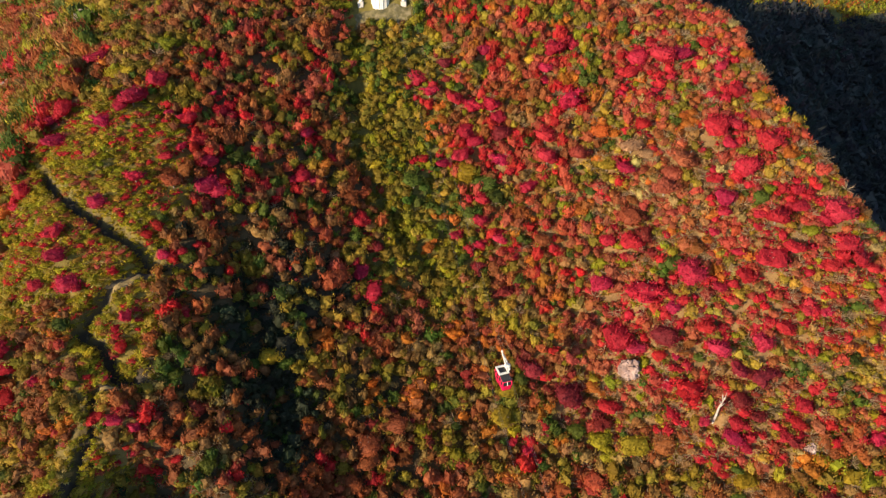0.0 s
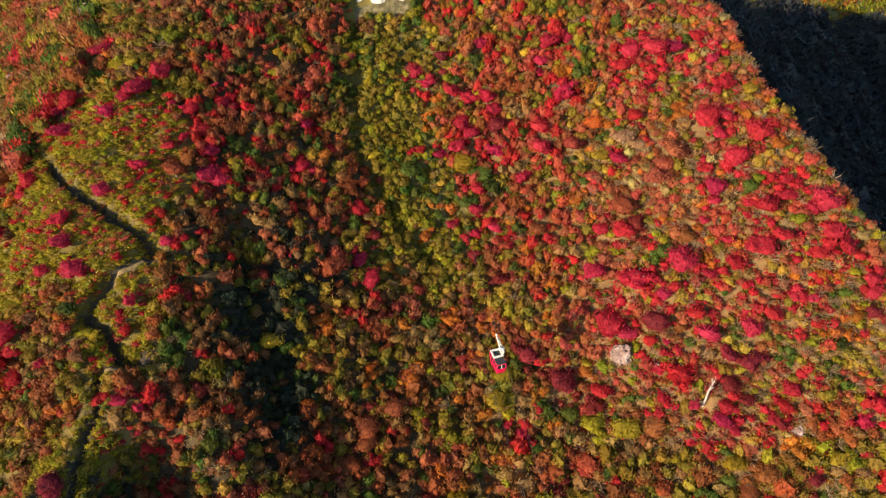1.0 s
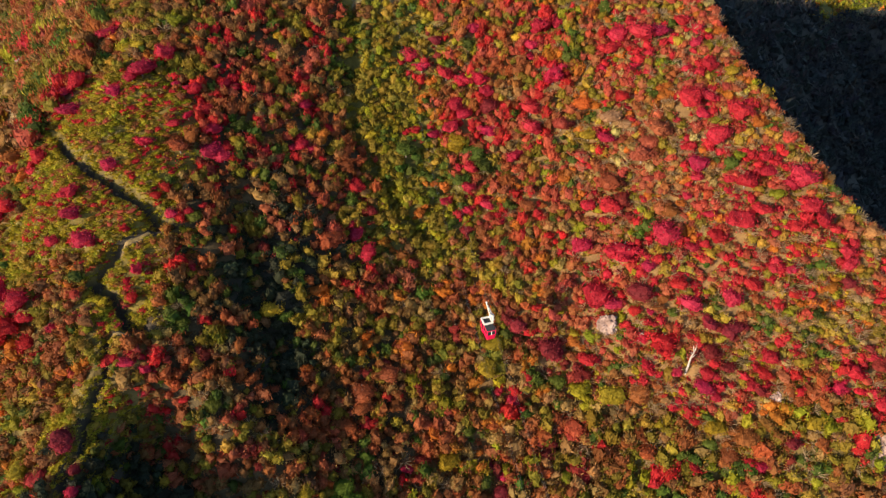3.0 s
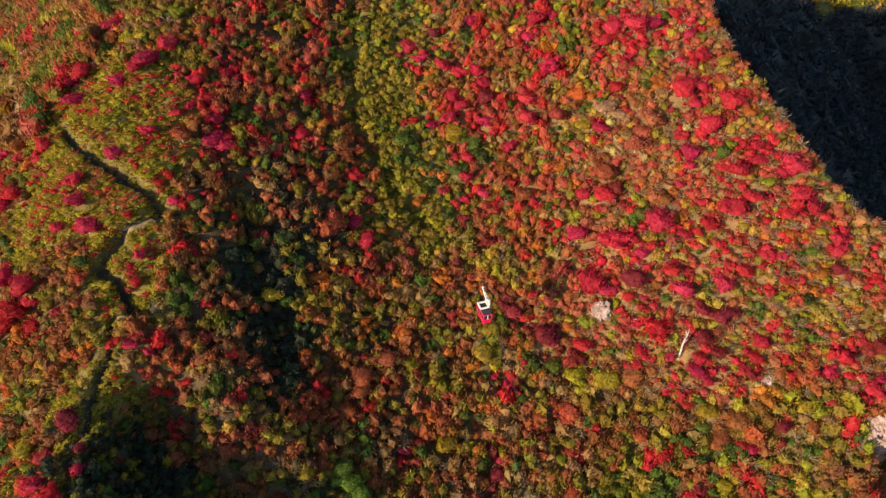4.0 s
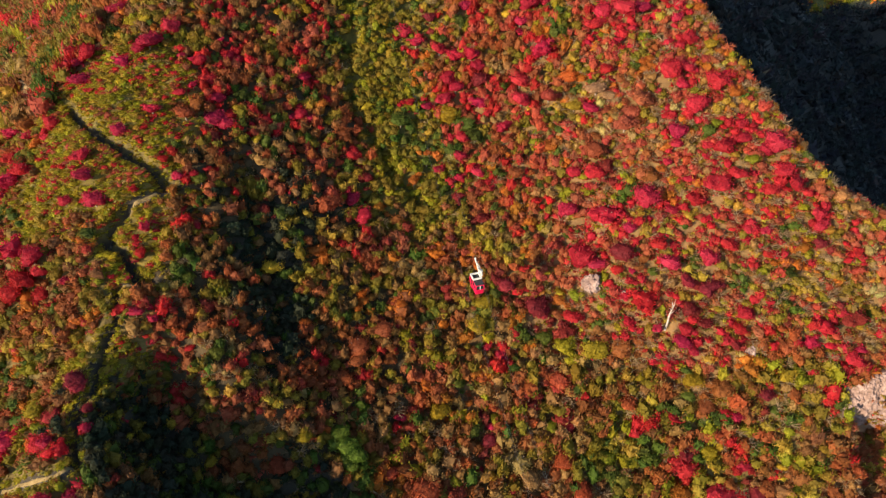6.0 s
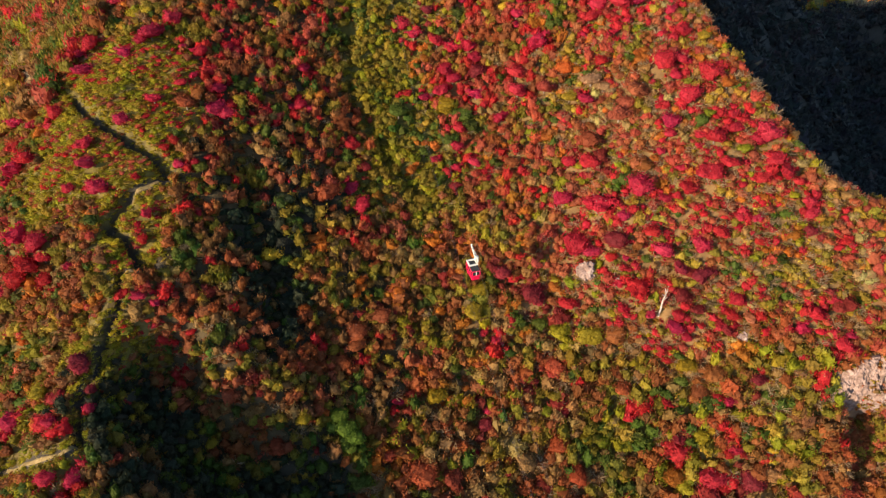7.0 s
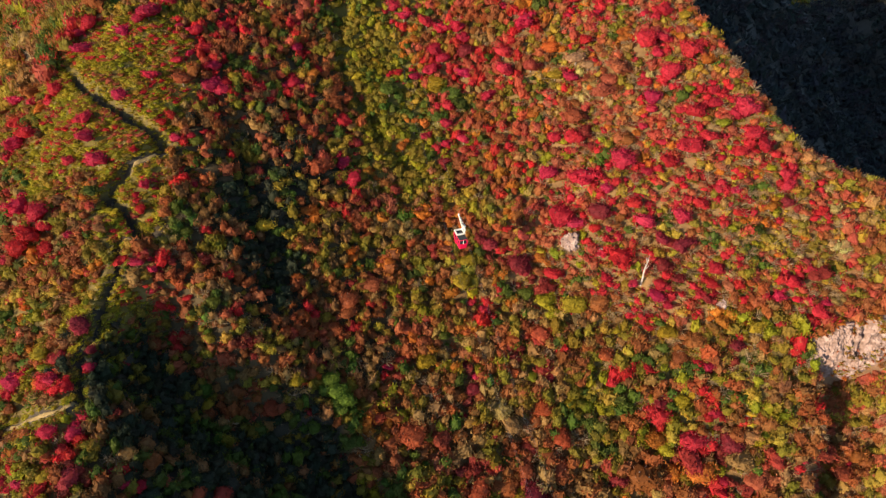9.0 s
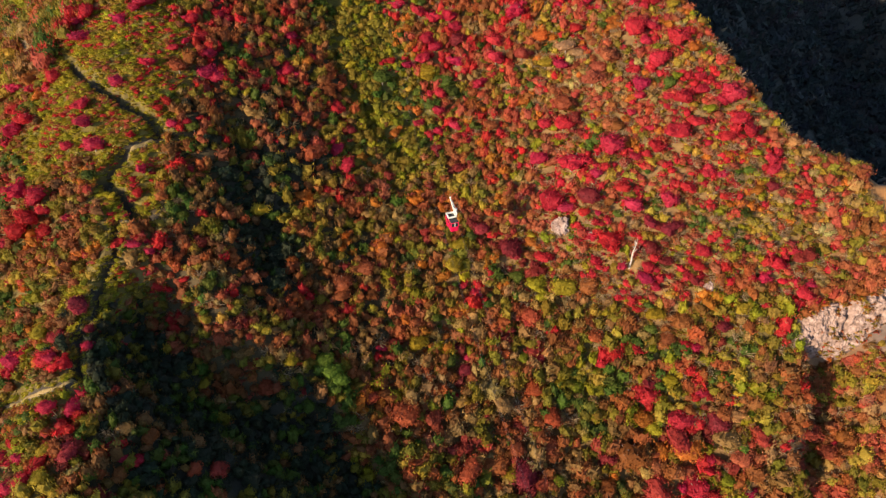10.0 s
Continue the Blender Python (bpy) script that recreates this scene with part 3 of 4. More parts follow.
STANDING += [('crimson', [(57.7, 140.1, 1.5), (60, 134, 1.3), (62.1, 127.7, 1.8), (57.1, 128.4, 1.4), (56.2, 119.8, 2.3), (60.4, 121, 1.6), (58.8, 117.3, 1.5), (66.1, 115.4, 2.4), (61.4, 111.8, 2.2), (54.6, 111.9, 1), (56.4, 107.4, 2.1), (56.2, 105.4, 1.4), (65.5, 102.7, 2.3), (62.4, 103.6, 0.9), (77.4, 102.9, 2.4), (75.3, 102.5, 1.7), (70.2, 104.3, 1.7), (78.1, 97.9, 1.7), (80.8, 96.5, 2.1), (74.8, 94.7, 1.3), (70.9, 94.6, 1.1), (63.7, 96.7, 2.7), (67.9, 97.8, 1.7), (59.2, 94.8, 1.7), (48.9, 95.4, 2.8), (54.3, 94.1, 1.3), (39.9, 94.7, 3.3), (38.7, 104.6, 2), (54.1, 102.6, 1), (46.3, 131.6, 1.1), (87.4, 93.5, 1.1), (85.5, 91.8, 1.5)])]
STANDING += [('crimson', [(85.6, 89.9, 1.5), (83.4, 95.1, 1.2), (70.2, 89.3, 1.2), (45, 90.8, 1.1), (62.1, 91.7, 0.8), (73.4, 88.8, 1.1), (-57.1, 64.9, 1.4), (-53.9, 64.3, 1.2), (-50.9, 64.4, 1), (-51.8, 66, 0.6), (-55.8, 76.2, 1.1), (-44.8, 61.8, 0.8), (-54.4, 48.6, 0.5), (-57.4, 43.2, 0.9), (-62.8, 41, 1.1), (-59.7, 39.6, 1.5), (-77.3, 75.5, 2.4), (-82.4, 78.3, 2.5), (-78.4, 72, 2.2), (-80.6, 69.9, 1.9), (-73.6, 69.1, 1.5), (-69.2, 70.9, 0.9), (-75.3, 73.3, 1.3), (-36.1, 60.1, 0.7), (-29.3, 50.4, 0.6), (34.7, 88.9, 2.9), (32.4, 79.4, 1.9), (13.6, 74.3, 0.9), (17, 72.7, 1.3), (20.1, 75.6, 0.9), (14.3, 60, 1.2), (11.5, 51.8, 0.9)])]
STANDING += [('crimson', [(-5.2, 59.4, 1.1), (37.5, 86.9, 1.7), (42, 84.3, 1.3), (45.1, 84.2, 0.8), (43.6, 80.9, 1.3), (47.2, 79.5, 2.8), (53.1, 85, 2), (50.8, 87.8, 1.9), (65.8, 87.1, 1.9), (61.3, 84.9, 1.9), (50.5, 76, 1.2), (69, 76.7, 2), (67.7, 74.8, 1.6), (56.2, 75, 1.5), (55.6, 73.4, 1.9), (58.1, 72.1, 1.5), (64.7, 73, 1.3), (61.3, 73.6, 0.8), (49.7, 71.4, 1.2), (53.8, 69, 1.1), (64, 69.9, 0.9), (73.6, 66.6, 1.3), (66.4, 61.9, 1.4), (85.6, 74.5, 2.2), (82.6, 72.5, 1.6), (93.5, 71.7, 1.3), (91.7, 70.1, 1.8), (83.1, 68.3, 1), (55.3, 54.8, 2.3), (67.6, 54.8, 1.4), (93.6, 86.3, 1.2), (92.9, 57.2, 1.6)])]
STANDING += [('crimson', [(86.6, 64.8, 0.8), (-72.8, 43.8, 1.7), (-64, 40.7, 1.5), (-55.6, 31.4, 1.8), (-59.9, 31.4, 1.2), (-55.8, 28.2, 1), (-65.6, 24.2, 1.3), (-62.1, 23.4, 0.9), (-59.6, 19.5, 1.3), (-62.1, 18.9, 1.3), (-45.8, 24.7, 0.8), (-43.7, 25.4, 0.9), (-57.2, 43.9, 0.9), (-53.9, 48.6, 0.5), (-48.1, 26.4, 0.7), (-57.9, 21.6, 0.7), (62.6, 50.3, 2.6), (64.7, 49.2, 1.3), (68.5, 44.4, 1.7), (65.1, 39.3, 3), (62.2, 39.2, 1.5), (77.7, 38.7, 1.3), (87, 48, 1), (102.6, 52.6, 0.9)])]
STANDING += [('rust', [(-53.4, 106.4, 1.2), (-51.9, 104.8, 1.8), (-55.1, 127.5, 1.4), (-22.1, 96.3, 2.6), (-19.5, 112.9, 1.8), (20.9, 107.8, 1.8), (50.4, 100.7, 1.9), (39, 108.7, 2.3), (-27.6, 47.1, 1.7), (-14.1, 70.5, 2.6), (-13.7, 68.3, 1.9), (-8.9, 74.5, 1.8), (-16.5, 64.2, 1.6), (-14, 58.6, 1), (-10.3, 85.5, 1.1), (-7.4, 69.6, 1.8), (47.7, 85.9, 1.3), (43.1, 67.4, 1.5), (63.3, 66, 2.5), (60.7, 64.1, 1.6), (43, 73.2, 2.5), (-42.7, 29.1, 1.5), (32.5, 44.6, 2.2), (3.5, 37.5, 1.2), (-2.7, 35.7, 0.9), (24.8, 43.2, 2), (71.6, 51.2, 2.3), (64.9, 52, 1.5), (49.8, 43.9, 3.8), (44.8, 38.7, 1.7), (100, 50.2, 2.5)])]
STANDING += [('yellow', [(-37.5, 105, 1.2), (-36.3, 137.3, 0.9), (-64.4, 126.6, 1.1), (19.7, 142.4, 1.3), (-52.4, 45.7, 0.7), (-32.6, 81.2, 2.2), (3.9, 63.8, 0.6), (27.6, 76.6, 0.7), (51.4, 59, 0.9), (62.7, 57.5, 0.9), (73.7, 72.4, 0.9), (83.3, 56.5, 0.5), (75.6, 53.2, 0.9), (50, 74.1, 0.5), (13.8, 51.1, 1.2), (75.7, 54.8, 0.9)])]
STANDING += [('lime', [(66.2, 125.7, 1.4), (-58, 133.6, 1.6), (-36.5, 132.2, 1.3), (-41.9, 110.1, 1.2), (-29.7, 139.2, 1.4), (5, 121.8, 2.4), (35.2, 119.3, 1.8), (63.4, 137, 0.9), (71.7, 100.4, 1.5), (64.7, 107.4, 1.1), (82.1, 92.6, 1.1), (-39.9, 46.6, 1.2), (-68.3, 48.3, 1.6), (-66.4, 45, 1.3), (-61.5, 56.3, 0.7), (30.8, 74.4, 2.4), (32.4, 72.3, 1.7), (-18.5, 86.8, 1.2), (-22.6, 50.7, 1.5), (27.1, 60.7, 1.3), (3, 61, 2.1), (11.7, 77.3, 2.3), (13.2, 82.1, 1.7), (37.1, 73, 2.4), (69.3, 78.2, 0.9), (46.7, 69.2, 1.2), (43.6, 59.2, 0.9), (57.3, 67.8, 2.1), (-57.9, 24.4, 1.3), (-57.1, 19.8, 1.5), (35.2, 56.2, 1.3), (39.1, 56.3, 1.8), (23.3, 38.4, 1.7)])]
STANDING += [('lime', [(33.3, 38.6, 1.5), (72.4, 41, 1.8), (78.7, 51.8, 1.4), (81, 51.6, 0.9), (60.4, 56.3, 1.8), (56.1, 48.9, 2), (105.3, 41.5, 1.3)])]
STANDING += [('green', [(-110, 154.6, 1.2), (-82.3, 122.6, 1), (-107.3, 137.2, 1.4), (-41.4, 114, 1.7), (-47.1, 92.6, 1.6), (8.2, 141.6, 1.7), (3.5, 137.9, 1.4), (-0.1, 112, 1.3), (11.7, 117.1, 2.4), (5.8, 114, 1.6), (9.5, 119.5, 2.1), (-6.5, 118.8, 1.9), (18.1, 108.8, 1), (63, 106.3, 1.5), (46.4, 99, 1.7), (-46.4, 73.4, 1.2), (-39.3, 60.7, 1.4), (-47.9, 43.5, 1), (-19.3, 45.2, 1.3), (15.6, 84.2, 1.7), (26.2, 75.7, 1.5), (22.2, 70, 1.3), (7.5, 66.9, 1.4), (56.4, 69.5, 1.2), (66.9, 83.7, 0.9), (71.7, 58.3, 0.8), (74.8, 62.9, 0.9), (56.9, 65.4, 1.1)])]
STANDING += [('green', [(49.7, 84, 0.9), (58.7, 84.4, 0.9), (78, 82.4, 1.6), (-11.6, 43.5, 1.6), (94.8, 46.9, 1.3)])]
STANDING += [('dark_red', [(0.4, 142.6, 1.4), (12.6, 128.7, 2.1), (29.4, 122.7, 2.1), (7.5, 104.8, 1.4), (-13.5, 105.4, 1.3), (12.9, 99.9, 1.8), (41.5, 105.7, 2), (-61.1, 51.5, 1.6), (-60.4, 50.2, 1.4), (-63.6, 46.1, 1.3), (18.1, 85.7, 2.2), (24.4, 81.3, 2.5), (26.1, 80.6, 1.8), (30.9, 77, 1.5), (11.4, 61.2, 1), (13.9, 57.3, 1.5), (30.7, 60.6, 1.4), (24.4, 65.8, 1.2), (-19.8, 47.2, 0.8), (57, 82.2, 1.9), (61.5, 81, 2.3), (43, 86.6, 1.9), (56.9, 78, 1.7), (60.4, 76, 1.7), (66.6, 72.6, 1.3), (72.9, 65, 1.7), (85.3, 87.2, 1.6), (91.8, 75.8, 2.2), (55.8, 56.9, 1.6), (78, 75.3, 0.8), (-53.9, 23.9, 1.7), (-57.8, 47.1, 1)])]
STANDING += [('dark_red', [(13.6, 42.3, 1.8), (26.4, 38.3, 2.7), (61.7, 47.5, 2.8), (70.6, 49.9, 2.6), (45.2, 43.1, 1.8)])]
STANDING += [('orange', [(-10.9, 99.4, 1.3), (-25, 118, 1.4), (29, 113.2, 1.6), (22.5, 101.3, 1.1), (-0.3, 131.3, 1.4), (-1.1, 134.2, 1.1), (0.2, 114, 1.1), (34.2, 126.1, 1.5), (5.4, 139.7, 1.2), (-3, 107.6, 1.4), (69.3, 112.7, 1.4), (52.9, 125.2, 1), (51.3, 123.1, 1.3), (58, 110.3, 0.7), (58.1, 108.2, 0.8), (-48.9, 45, 0.6), (-69.1, 50.4, 0.9), (-75.8, 58.7, 1.1), (29.8, 82.6, 1.6), (9.5, 63.5, 1), (-5.8, 80.1, 1.5), (-13.3, 79.4, 1.2), (-24.8, 72.1, 1.1), (-23.9, 86.5, 1.5), (2.2, 91.3, 1.7), (7.9, 72.6, 1), (20.5, 77.9, 0.7), (-18.9, 53.8, 0.8), (81.5, 86.6, 1.5), (69.7, 68.4, 1.8), (74.9, 68.7, 0.9), (53.6, 50.7, 2.8)])]
STANDING += [('orange', [(63.5, 45.3, 3), (46.2, 40.2, 1)])]
STANDING += [('salmon', [(49.9, 116.1, 3), (45.9, 112.2, 2.7), (47.4, 114.3, 2.1), (75.6, 44.1, 2.3), (96.7, 54.8, 2.6)])]
STANDING += [('fresh', [(-15, 51.6, 2.0), (-13.2, 50.5, 1.9), (-16.3, 53.5, 1.8), (-14.1, 48, 1.6), (-11.8, 48.8, 1.4)])]
STANDING += [('straw', [(40.2, 121.5, 2.3), (43, 119.6, 1.5), (84.5, 98.5, 1.3)])]
STANDING += [('tan', [(83.9, 104.7, 1), (91.1, 95.3, 1.9), (94.5, 93.8, 1.6), (44.4, 114.3, 1.4), (-46.5, 29.6, 1.5), (19.6, 53.7, 2.8), (22, 51.3, 2), (74.8, 50.8, 2), (72, 47.2, 3.3)])]
STANDING += [('scarlet', [(29.2, 68.8, 2.1), (29.1, 67.3, 1.5), (26.2, 68.5, 1.1), (-31.9, 27.2, 1.8), (17.3, 42.2, 0.9), (55.7, 38.4, 2.8), (52.6, 45.9, 1.1), (88.6, 46.7, 1), (81, 47.6, 1.8)])]
STANDING += [('russet', [(-3.7, 50, 2), (-6.6, 48.7, 1.7), (-2.4, 58.2, 1.4), (-2.1, 61.5, 1.3), (29.3, 54.7, 2.1), (43.6, 64.7, 1.9), (69.9, 62.2, 0.9), (-35.4, 25.9, 1.4), (0.1, 45.7, 2.6), (6.4, 47, 2.2), (25.7, 47.5, 1.5), (33.2, 49.6, 2.3), (14.1, 37.6, 2.4), (20.3, 39.6, 2.4), (29.8, 37.7, 1.7), (94, 52.2, 2.8)])]

SPECIES = {
    "crimson": ("maple_tree", "maple tree in bright crimson autumn leaf"), "scarlet": ("maple_tree", "tall maple with scarlet autumn leaves"),
    "dark_red": ("maple_tree", "maple tree with deep wine-red leaves"), "salmon": ("cherry_tree", "cherry tree with dusty salmon-pink leaves"),
    "russet": ("oak_tree", "broad oak with russet orange-red leaves"), "rust": ("oak_tree", "oak tree with rusty brown autumn leaves"),
    "orange": ("rowan_tree", "rowan tree with glowing orange leaves"), "yellow": ("birch_tree", "birch tree with bright yellow leaves"),
    "lime": ("beech_tree", "beech tree with yellow-green turning leaves"), "green": ("evergreen_tree", "evergreen tree with dull dark green leaves"),
    "fresh": ("evergreen_tree", "leafy evergreen tree in fresh green leaf"),
    "straw": ("willow_tree", "half-bare willow with pale straw leaves"),
    "tan": ("alder_tree", "half-bare alder with dry tan leaves"),
}
KEEP, KEEP_KIND = [], []
for kind, places in STANDING:
    KEEP += [(x, y, r) for x, y, r in places]
    KEEP_KIND += [kind] * len(places)
KEEP = np.array(KEEP)
BARE = [(-107.5, 151.5, 2.6), (-83.5, 152.7, 2.6), (37.0, 84.2, 1.5), (69.9, 71.4, 1.0), (97.0, 60.4, 2.0), (43.3, 81.3, 0.8), (52.4, 76.3, 0.5)]


def free_spot(x, y, r):
    if len(KEEP) and np.min(np.hypot(KEEP[:, 0] - x, KEEP[:, 1] - y) - KEEP[:, 2] * 0.8 - r * 0.1) < 0:
        return False
    return all(math.hypot(x - a, y - b) > q + r * 0.4 for a, b, q in BARE)


def in_clearing(x, y):
    """Places without plants: round the tower, and on the bare cliff."""
    if abs(x + 14) < 7.5 and 150.5 < y < 163:
        return True
    if float(line_distance(np.array(x), np.array(y), LANDSLIP)) < 3.6:
        return True
    return 62.5 < y < 72 and -0.6 < float(cliff_side(np.array(x), np.array(y))) < 1.8


NEIGHBOUR = {}


def grown(x, y, zone, r):
    """Trees of a kind stand together: often the kind that already grows in this spot."""
    d = np.hypot(KEEP[:, 0] - x, KEEP[:, 1] - y) - KEEP[:, 2]
    k = int(np.argmin(d))
    if d[k] < 1.5 and zone != "hollow" and KEEP_KIND[k] not in ("yellow", "straw", "lime") and r.random() < 0.25:
        return KEEP_KIND[k]
    cell = (int(x // 5), int(y // 5), zone)
    if cell in NEIGHBOUR and r.random() < 0.5:
        return NEIGHBOUR[cell]
    NEIGHBOUR[cell] = kind = pick(MIX[zone], r)
    return kind


# fill the hillside, hexagon-wise with jitter
plants = {}
step = 1.7
row = 0
y = 14.0
spots = []
while y < 196:
    half = 58 + 0.50 * y
    x = -half - 6 + (row % 2) * step / 2
    while x < half + 6 + max(0, 90 - y) * 0.7:
        spots.append((x + rng.uniform(-0.8, 0.8), y + rng.uniform(-0.8, 0.8)))
        x += step
    y += step * 0.72
    row += 1
spots = np.array(spots)
yc = np.interp(spots[:, 0], CREST_X, CREST_Y)
spots = spots[spots[:, 1] < yc + 6]
trail_d = line_distance(spots[:, 0], spots[:, 1], TRAIL)
gully_d = line_distance(spots[:, 0], spots[:, 1], GULLY)
ground_z = height(spots[:, 0], spots[:, 1])


def add(kind_name, shape, m_scale, x, y, z, colour, r):
    tris, ways, _ = shape
    a = r.uniform(0, 6.283)
    c, s = math.cos(a), math.sin(a)
    rot = np.array([[c, -s, 0], [s, c, 0], [0, 0, 1]], np.float32)
    size = np.array(m_scale, np.float32)
    store = plants.setdefault(kind_name, ([], [], []))
    store[0].append((tris @ rot.T) * size + np.array((x, y, z), np.float32))
    store[1].append((ways @ rot.T) / size * size[0])
    store[2].append(tints(colour, shape, r).astype(np.float32))


for (x, y), td, gd, z in zip(spots, trail_d, gully_d, ground_z):
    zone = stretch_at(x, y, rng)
    low = zone in ("grass_ridge",)
    shrub = zone in ("right", "red_grove", "olive_strip", "west")
    rad = rng.uniform(0.9, 1.4) if low else rng.uniform(1.1, 2.0) if shrub else rng.uniform(2.0, 3.2) if zone == "west_top" else rng.uniform(0.95, 1.85)
    if td < (1.35 if low else 1.0 + rad * 0.65) or gd < 0.5 or in_clearing(x, y) or not free_spot(x, y, rad):
        continue
    if rng.random() < (0.5 if zone == "west_top" else 0.14 if zone in ("shaded", "shaded_red", "dusky") else 0.0):
        continue
    if zone in ("middle", "right_low", "corner", "bare_wood") and y < 72:
        # taller wood on the lower slope
        if rng.random() < 0.22:
            continue
        rad *= 1.28
    kind = grown(x, y, zone, rng)
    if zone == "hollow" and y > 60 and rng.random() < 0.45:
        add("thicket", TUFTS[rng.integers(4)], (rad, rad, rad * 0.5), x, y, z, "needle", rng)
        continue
    lift = 0.2 if low else 0.5 if shrub else 1.0
    if kind == "tan" and rng.random() < 0.5 and not low:
        add("bare_thicket", TWIGS[rng.integers(5)], (rad * 1.1,) * 3, x, y, z + lift * 0.7 + 0.5, "twig", rng)
        add("thicket", TUFTS[rng.integers(4)], (rad * 0.8, rad * 0.8, rad * 0.6), x, y, z + 0.2, "brown", rng)
        continue
    if low:
        add("ridge_scrub", TUFTS[rng.integers(4)], (rad, rad, rad * 0.8), x, y, z + lift, kind, rng)
        for _ in range(4):
            q = rng.uniform(0.5, 0.9)
            px, py = x + rng.uniform(-1.2, 1.2), y + rng.uniform(-1.2, 1.2)
            if float(line_distance(np.array(px), np.array(py), TRAIL)) > 1.15:
                add("ridge_scrub", GRASS[rng.integers(4)], (q * 1.5, q * 1.5, q), px, py, at(px, py) + 0.1, pick(MIX["bamboo"], rng), rng)
    elif shrub:
        add("thicket", SHRUBS[rng.integers(8)], (rad * rng.uniform(0.85, 1.1), rad * rng.uniform(0.85, 1.1), rad * rng.uniform(0.85, 1.45)), x, y, z + lift, kind, rng)
    else:
        add("woodland", CROWNS[rng.integers(12)], (rad * rng.uniform(0.85, 1.12), rad * rng.uniform(0.85, 1.12), rad * rng.uniform(0.95, 1.6)), x, y, z + lift, kind, rng)

# grass that overhangs the sunken trail
for leg, ((ax, ay), (bx, by)) in enumerate(zip(TRAIL, TRAIL[1:])):
    n = int(math.hypot(bx - ax, by - ay) / (0.07 if leg < 6 else 0.11))
    inner = 0.6 if 17 < leg < 28 else 1.0 if leg < 6 or 8 < leg < 15 else 0.72
    for k in range(n):
        t = k / n
        a = rng.uniform(0, 6.283)
        off = rng.uniform(inner + 0.1, 2.1)
        px, py = ax + (bx - ax) * t + off * math.cos(a), ay + (by - ay) * t + off * math.sin(a)
        if line_distance(np.array(px), np.array(py), TRAIL) > inner:
            q = rng.uniform(0.4, 0.7)
            add("ridge_scrub", GRASS[rng.integers(4)], (q * 1.3, q * 1.3, q), px, py, at(px, py) + 0.2, pick(MIX["bamboo"], rng), rng)

THIN = {"grass_ridge": 0.5, "west_top": 0.55, "middle": 0.4, "shaded": 0.55, "shaded_red": 0.55, "dusky": 0.5, "hollow": 0.35}
# low growth that closes the gaps on the slopes, more of it where the ground is steep
steep = np.hypot(height(spots[:, 0] + 1, spots[:, 1]) - height(spots[:, 0] - 1, spots[:, 1]), height(spots[:, 0], spots[:, 1] + 1) - height(spots[:, 0], spots[:, 1] - 1)) / 2
doubled = np.concatenate([np.arange(len(spots)), np.where(steep > 1.0)[0], np.where(steep > 1.4)[0], np.where((spots[:, 0] > 30) & (spots[:, 1] > 62) & (np.abs(spots[:, 1] - 92) < 40))[0]])
for (x, y), td, z in zip(spots[doubled], trail_d[doubled], ground_z[doubled]):
    zone = stretch_at(x, y, rng)
    if rng.random() < THIN.get(zone, 0.22):
        continue
    px, py = x + rng.uniform(-1.0, 1.0), y + rng.uniform(-1.0, 1.0)
    if td < 1.3 or in_clearing(px, py) or any(math.hypot(px - a, py - b) < q for a, b, q in BARE):
        continue
    if zone in ("middle", "right_low", "upper", "right", "red_grove", "corner") and rng.random() < 0.09:
        q = rng.uniform(1.1, 1.8)
        add("bare_thicket", TWIGS[rng.integers(5)], (q, q, q), px, py, at(px, py) + 1.5, "twig", rng)
        continue
    q = rng.uniform(1.0, 1.6)
    add("undergrowth", GRASS[rng.integers(4)], (q, q, q * 0.9), px, py, at(px, py) + 0.15, grown(px, py, "low_growth" if zone in ("right", "red_grove", "upper") else zone, rng), rng)

def rock_face(y0, y1, rows_n=180, cols_n=44):
    grid = []
    # even steps along the edge
    yy = np.linspace(y0, y1, 600)
    run = np.concatenate([[0], np.cumsum(np.hypot(np.diff(yy), np.diff(np.interp(yy, CLIFF_Y, CLIFF_X))))])
    ys = np.interp(np.linspace(0, run[-1], rows_n), run, yy)
    xs = np.interp(ys, CLIFF_Y, CLIFF_X)
    for i in range(rows_n):
        j0, j1 = max(i - 9, 0), min(i + 9, rows_n - 1)
        d = Vector((xs[j1] - xs[j0], ys[j1] - ys[j0])).normalized()
        out = Vector((d.y, -d.x))
        end = min(i, rows_n - 1 - i) / 12
        brow = at(xs[i] - out.x * 1.2, ys[i] - out.y * 1.2)
        reach = 4.6 + 1.2 * noise.noise(Vector((xs[i] * 0.25, ys[i] * 0.25, 4)))
        row = []
        for j in range(cols_n):
            v = -1.2 + reach * j / (cols_n - 1)
            rim = min(1.0, end, j / 4, (cols_n - 1 - j) / 6)
            p = Vector((xs[i], ys[i])) + out * v
            t = min(max(v / 4.5, 0.0), 1.0)
            z = brow - 17 * t * t * (3 - 2 * t)
            q = Vector((p.x * 0.4, p.y * 0.4, z * 0.4))
            gap = noise.voronoi(q * 1.1 + Vector((noise.noise(q) * 0.6, 0, 0)))[0]
            n = noise.fractal(q * 0.9, 0.9, 2.1, 5) * 0.9 + gap[0] * 0.8 - max(0.0, 0.14 - (gap[1] - gap[0])) * 2.5 - 0.3 - 0.5 * abs(noise.noise(q * 3.1)) + 0.3 * noise.cell(q * 2.6 + Vector((0, 0, p.x * 0.2))) - 0.15
            cleft = sum(k * math.exp(-((p.x - cx - 0.25 * v) / w) ** 2) for cx, w, k in ((99.2, 0.28, 1.6), (101.6, 0.5, 3.4), (110.2, 0.5, 2.6)) if v < 2.2)
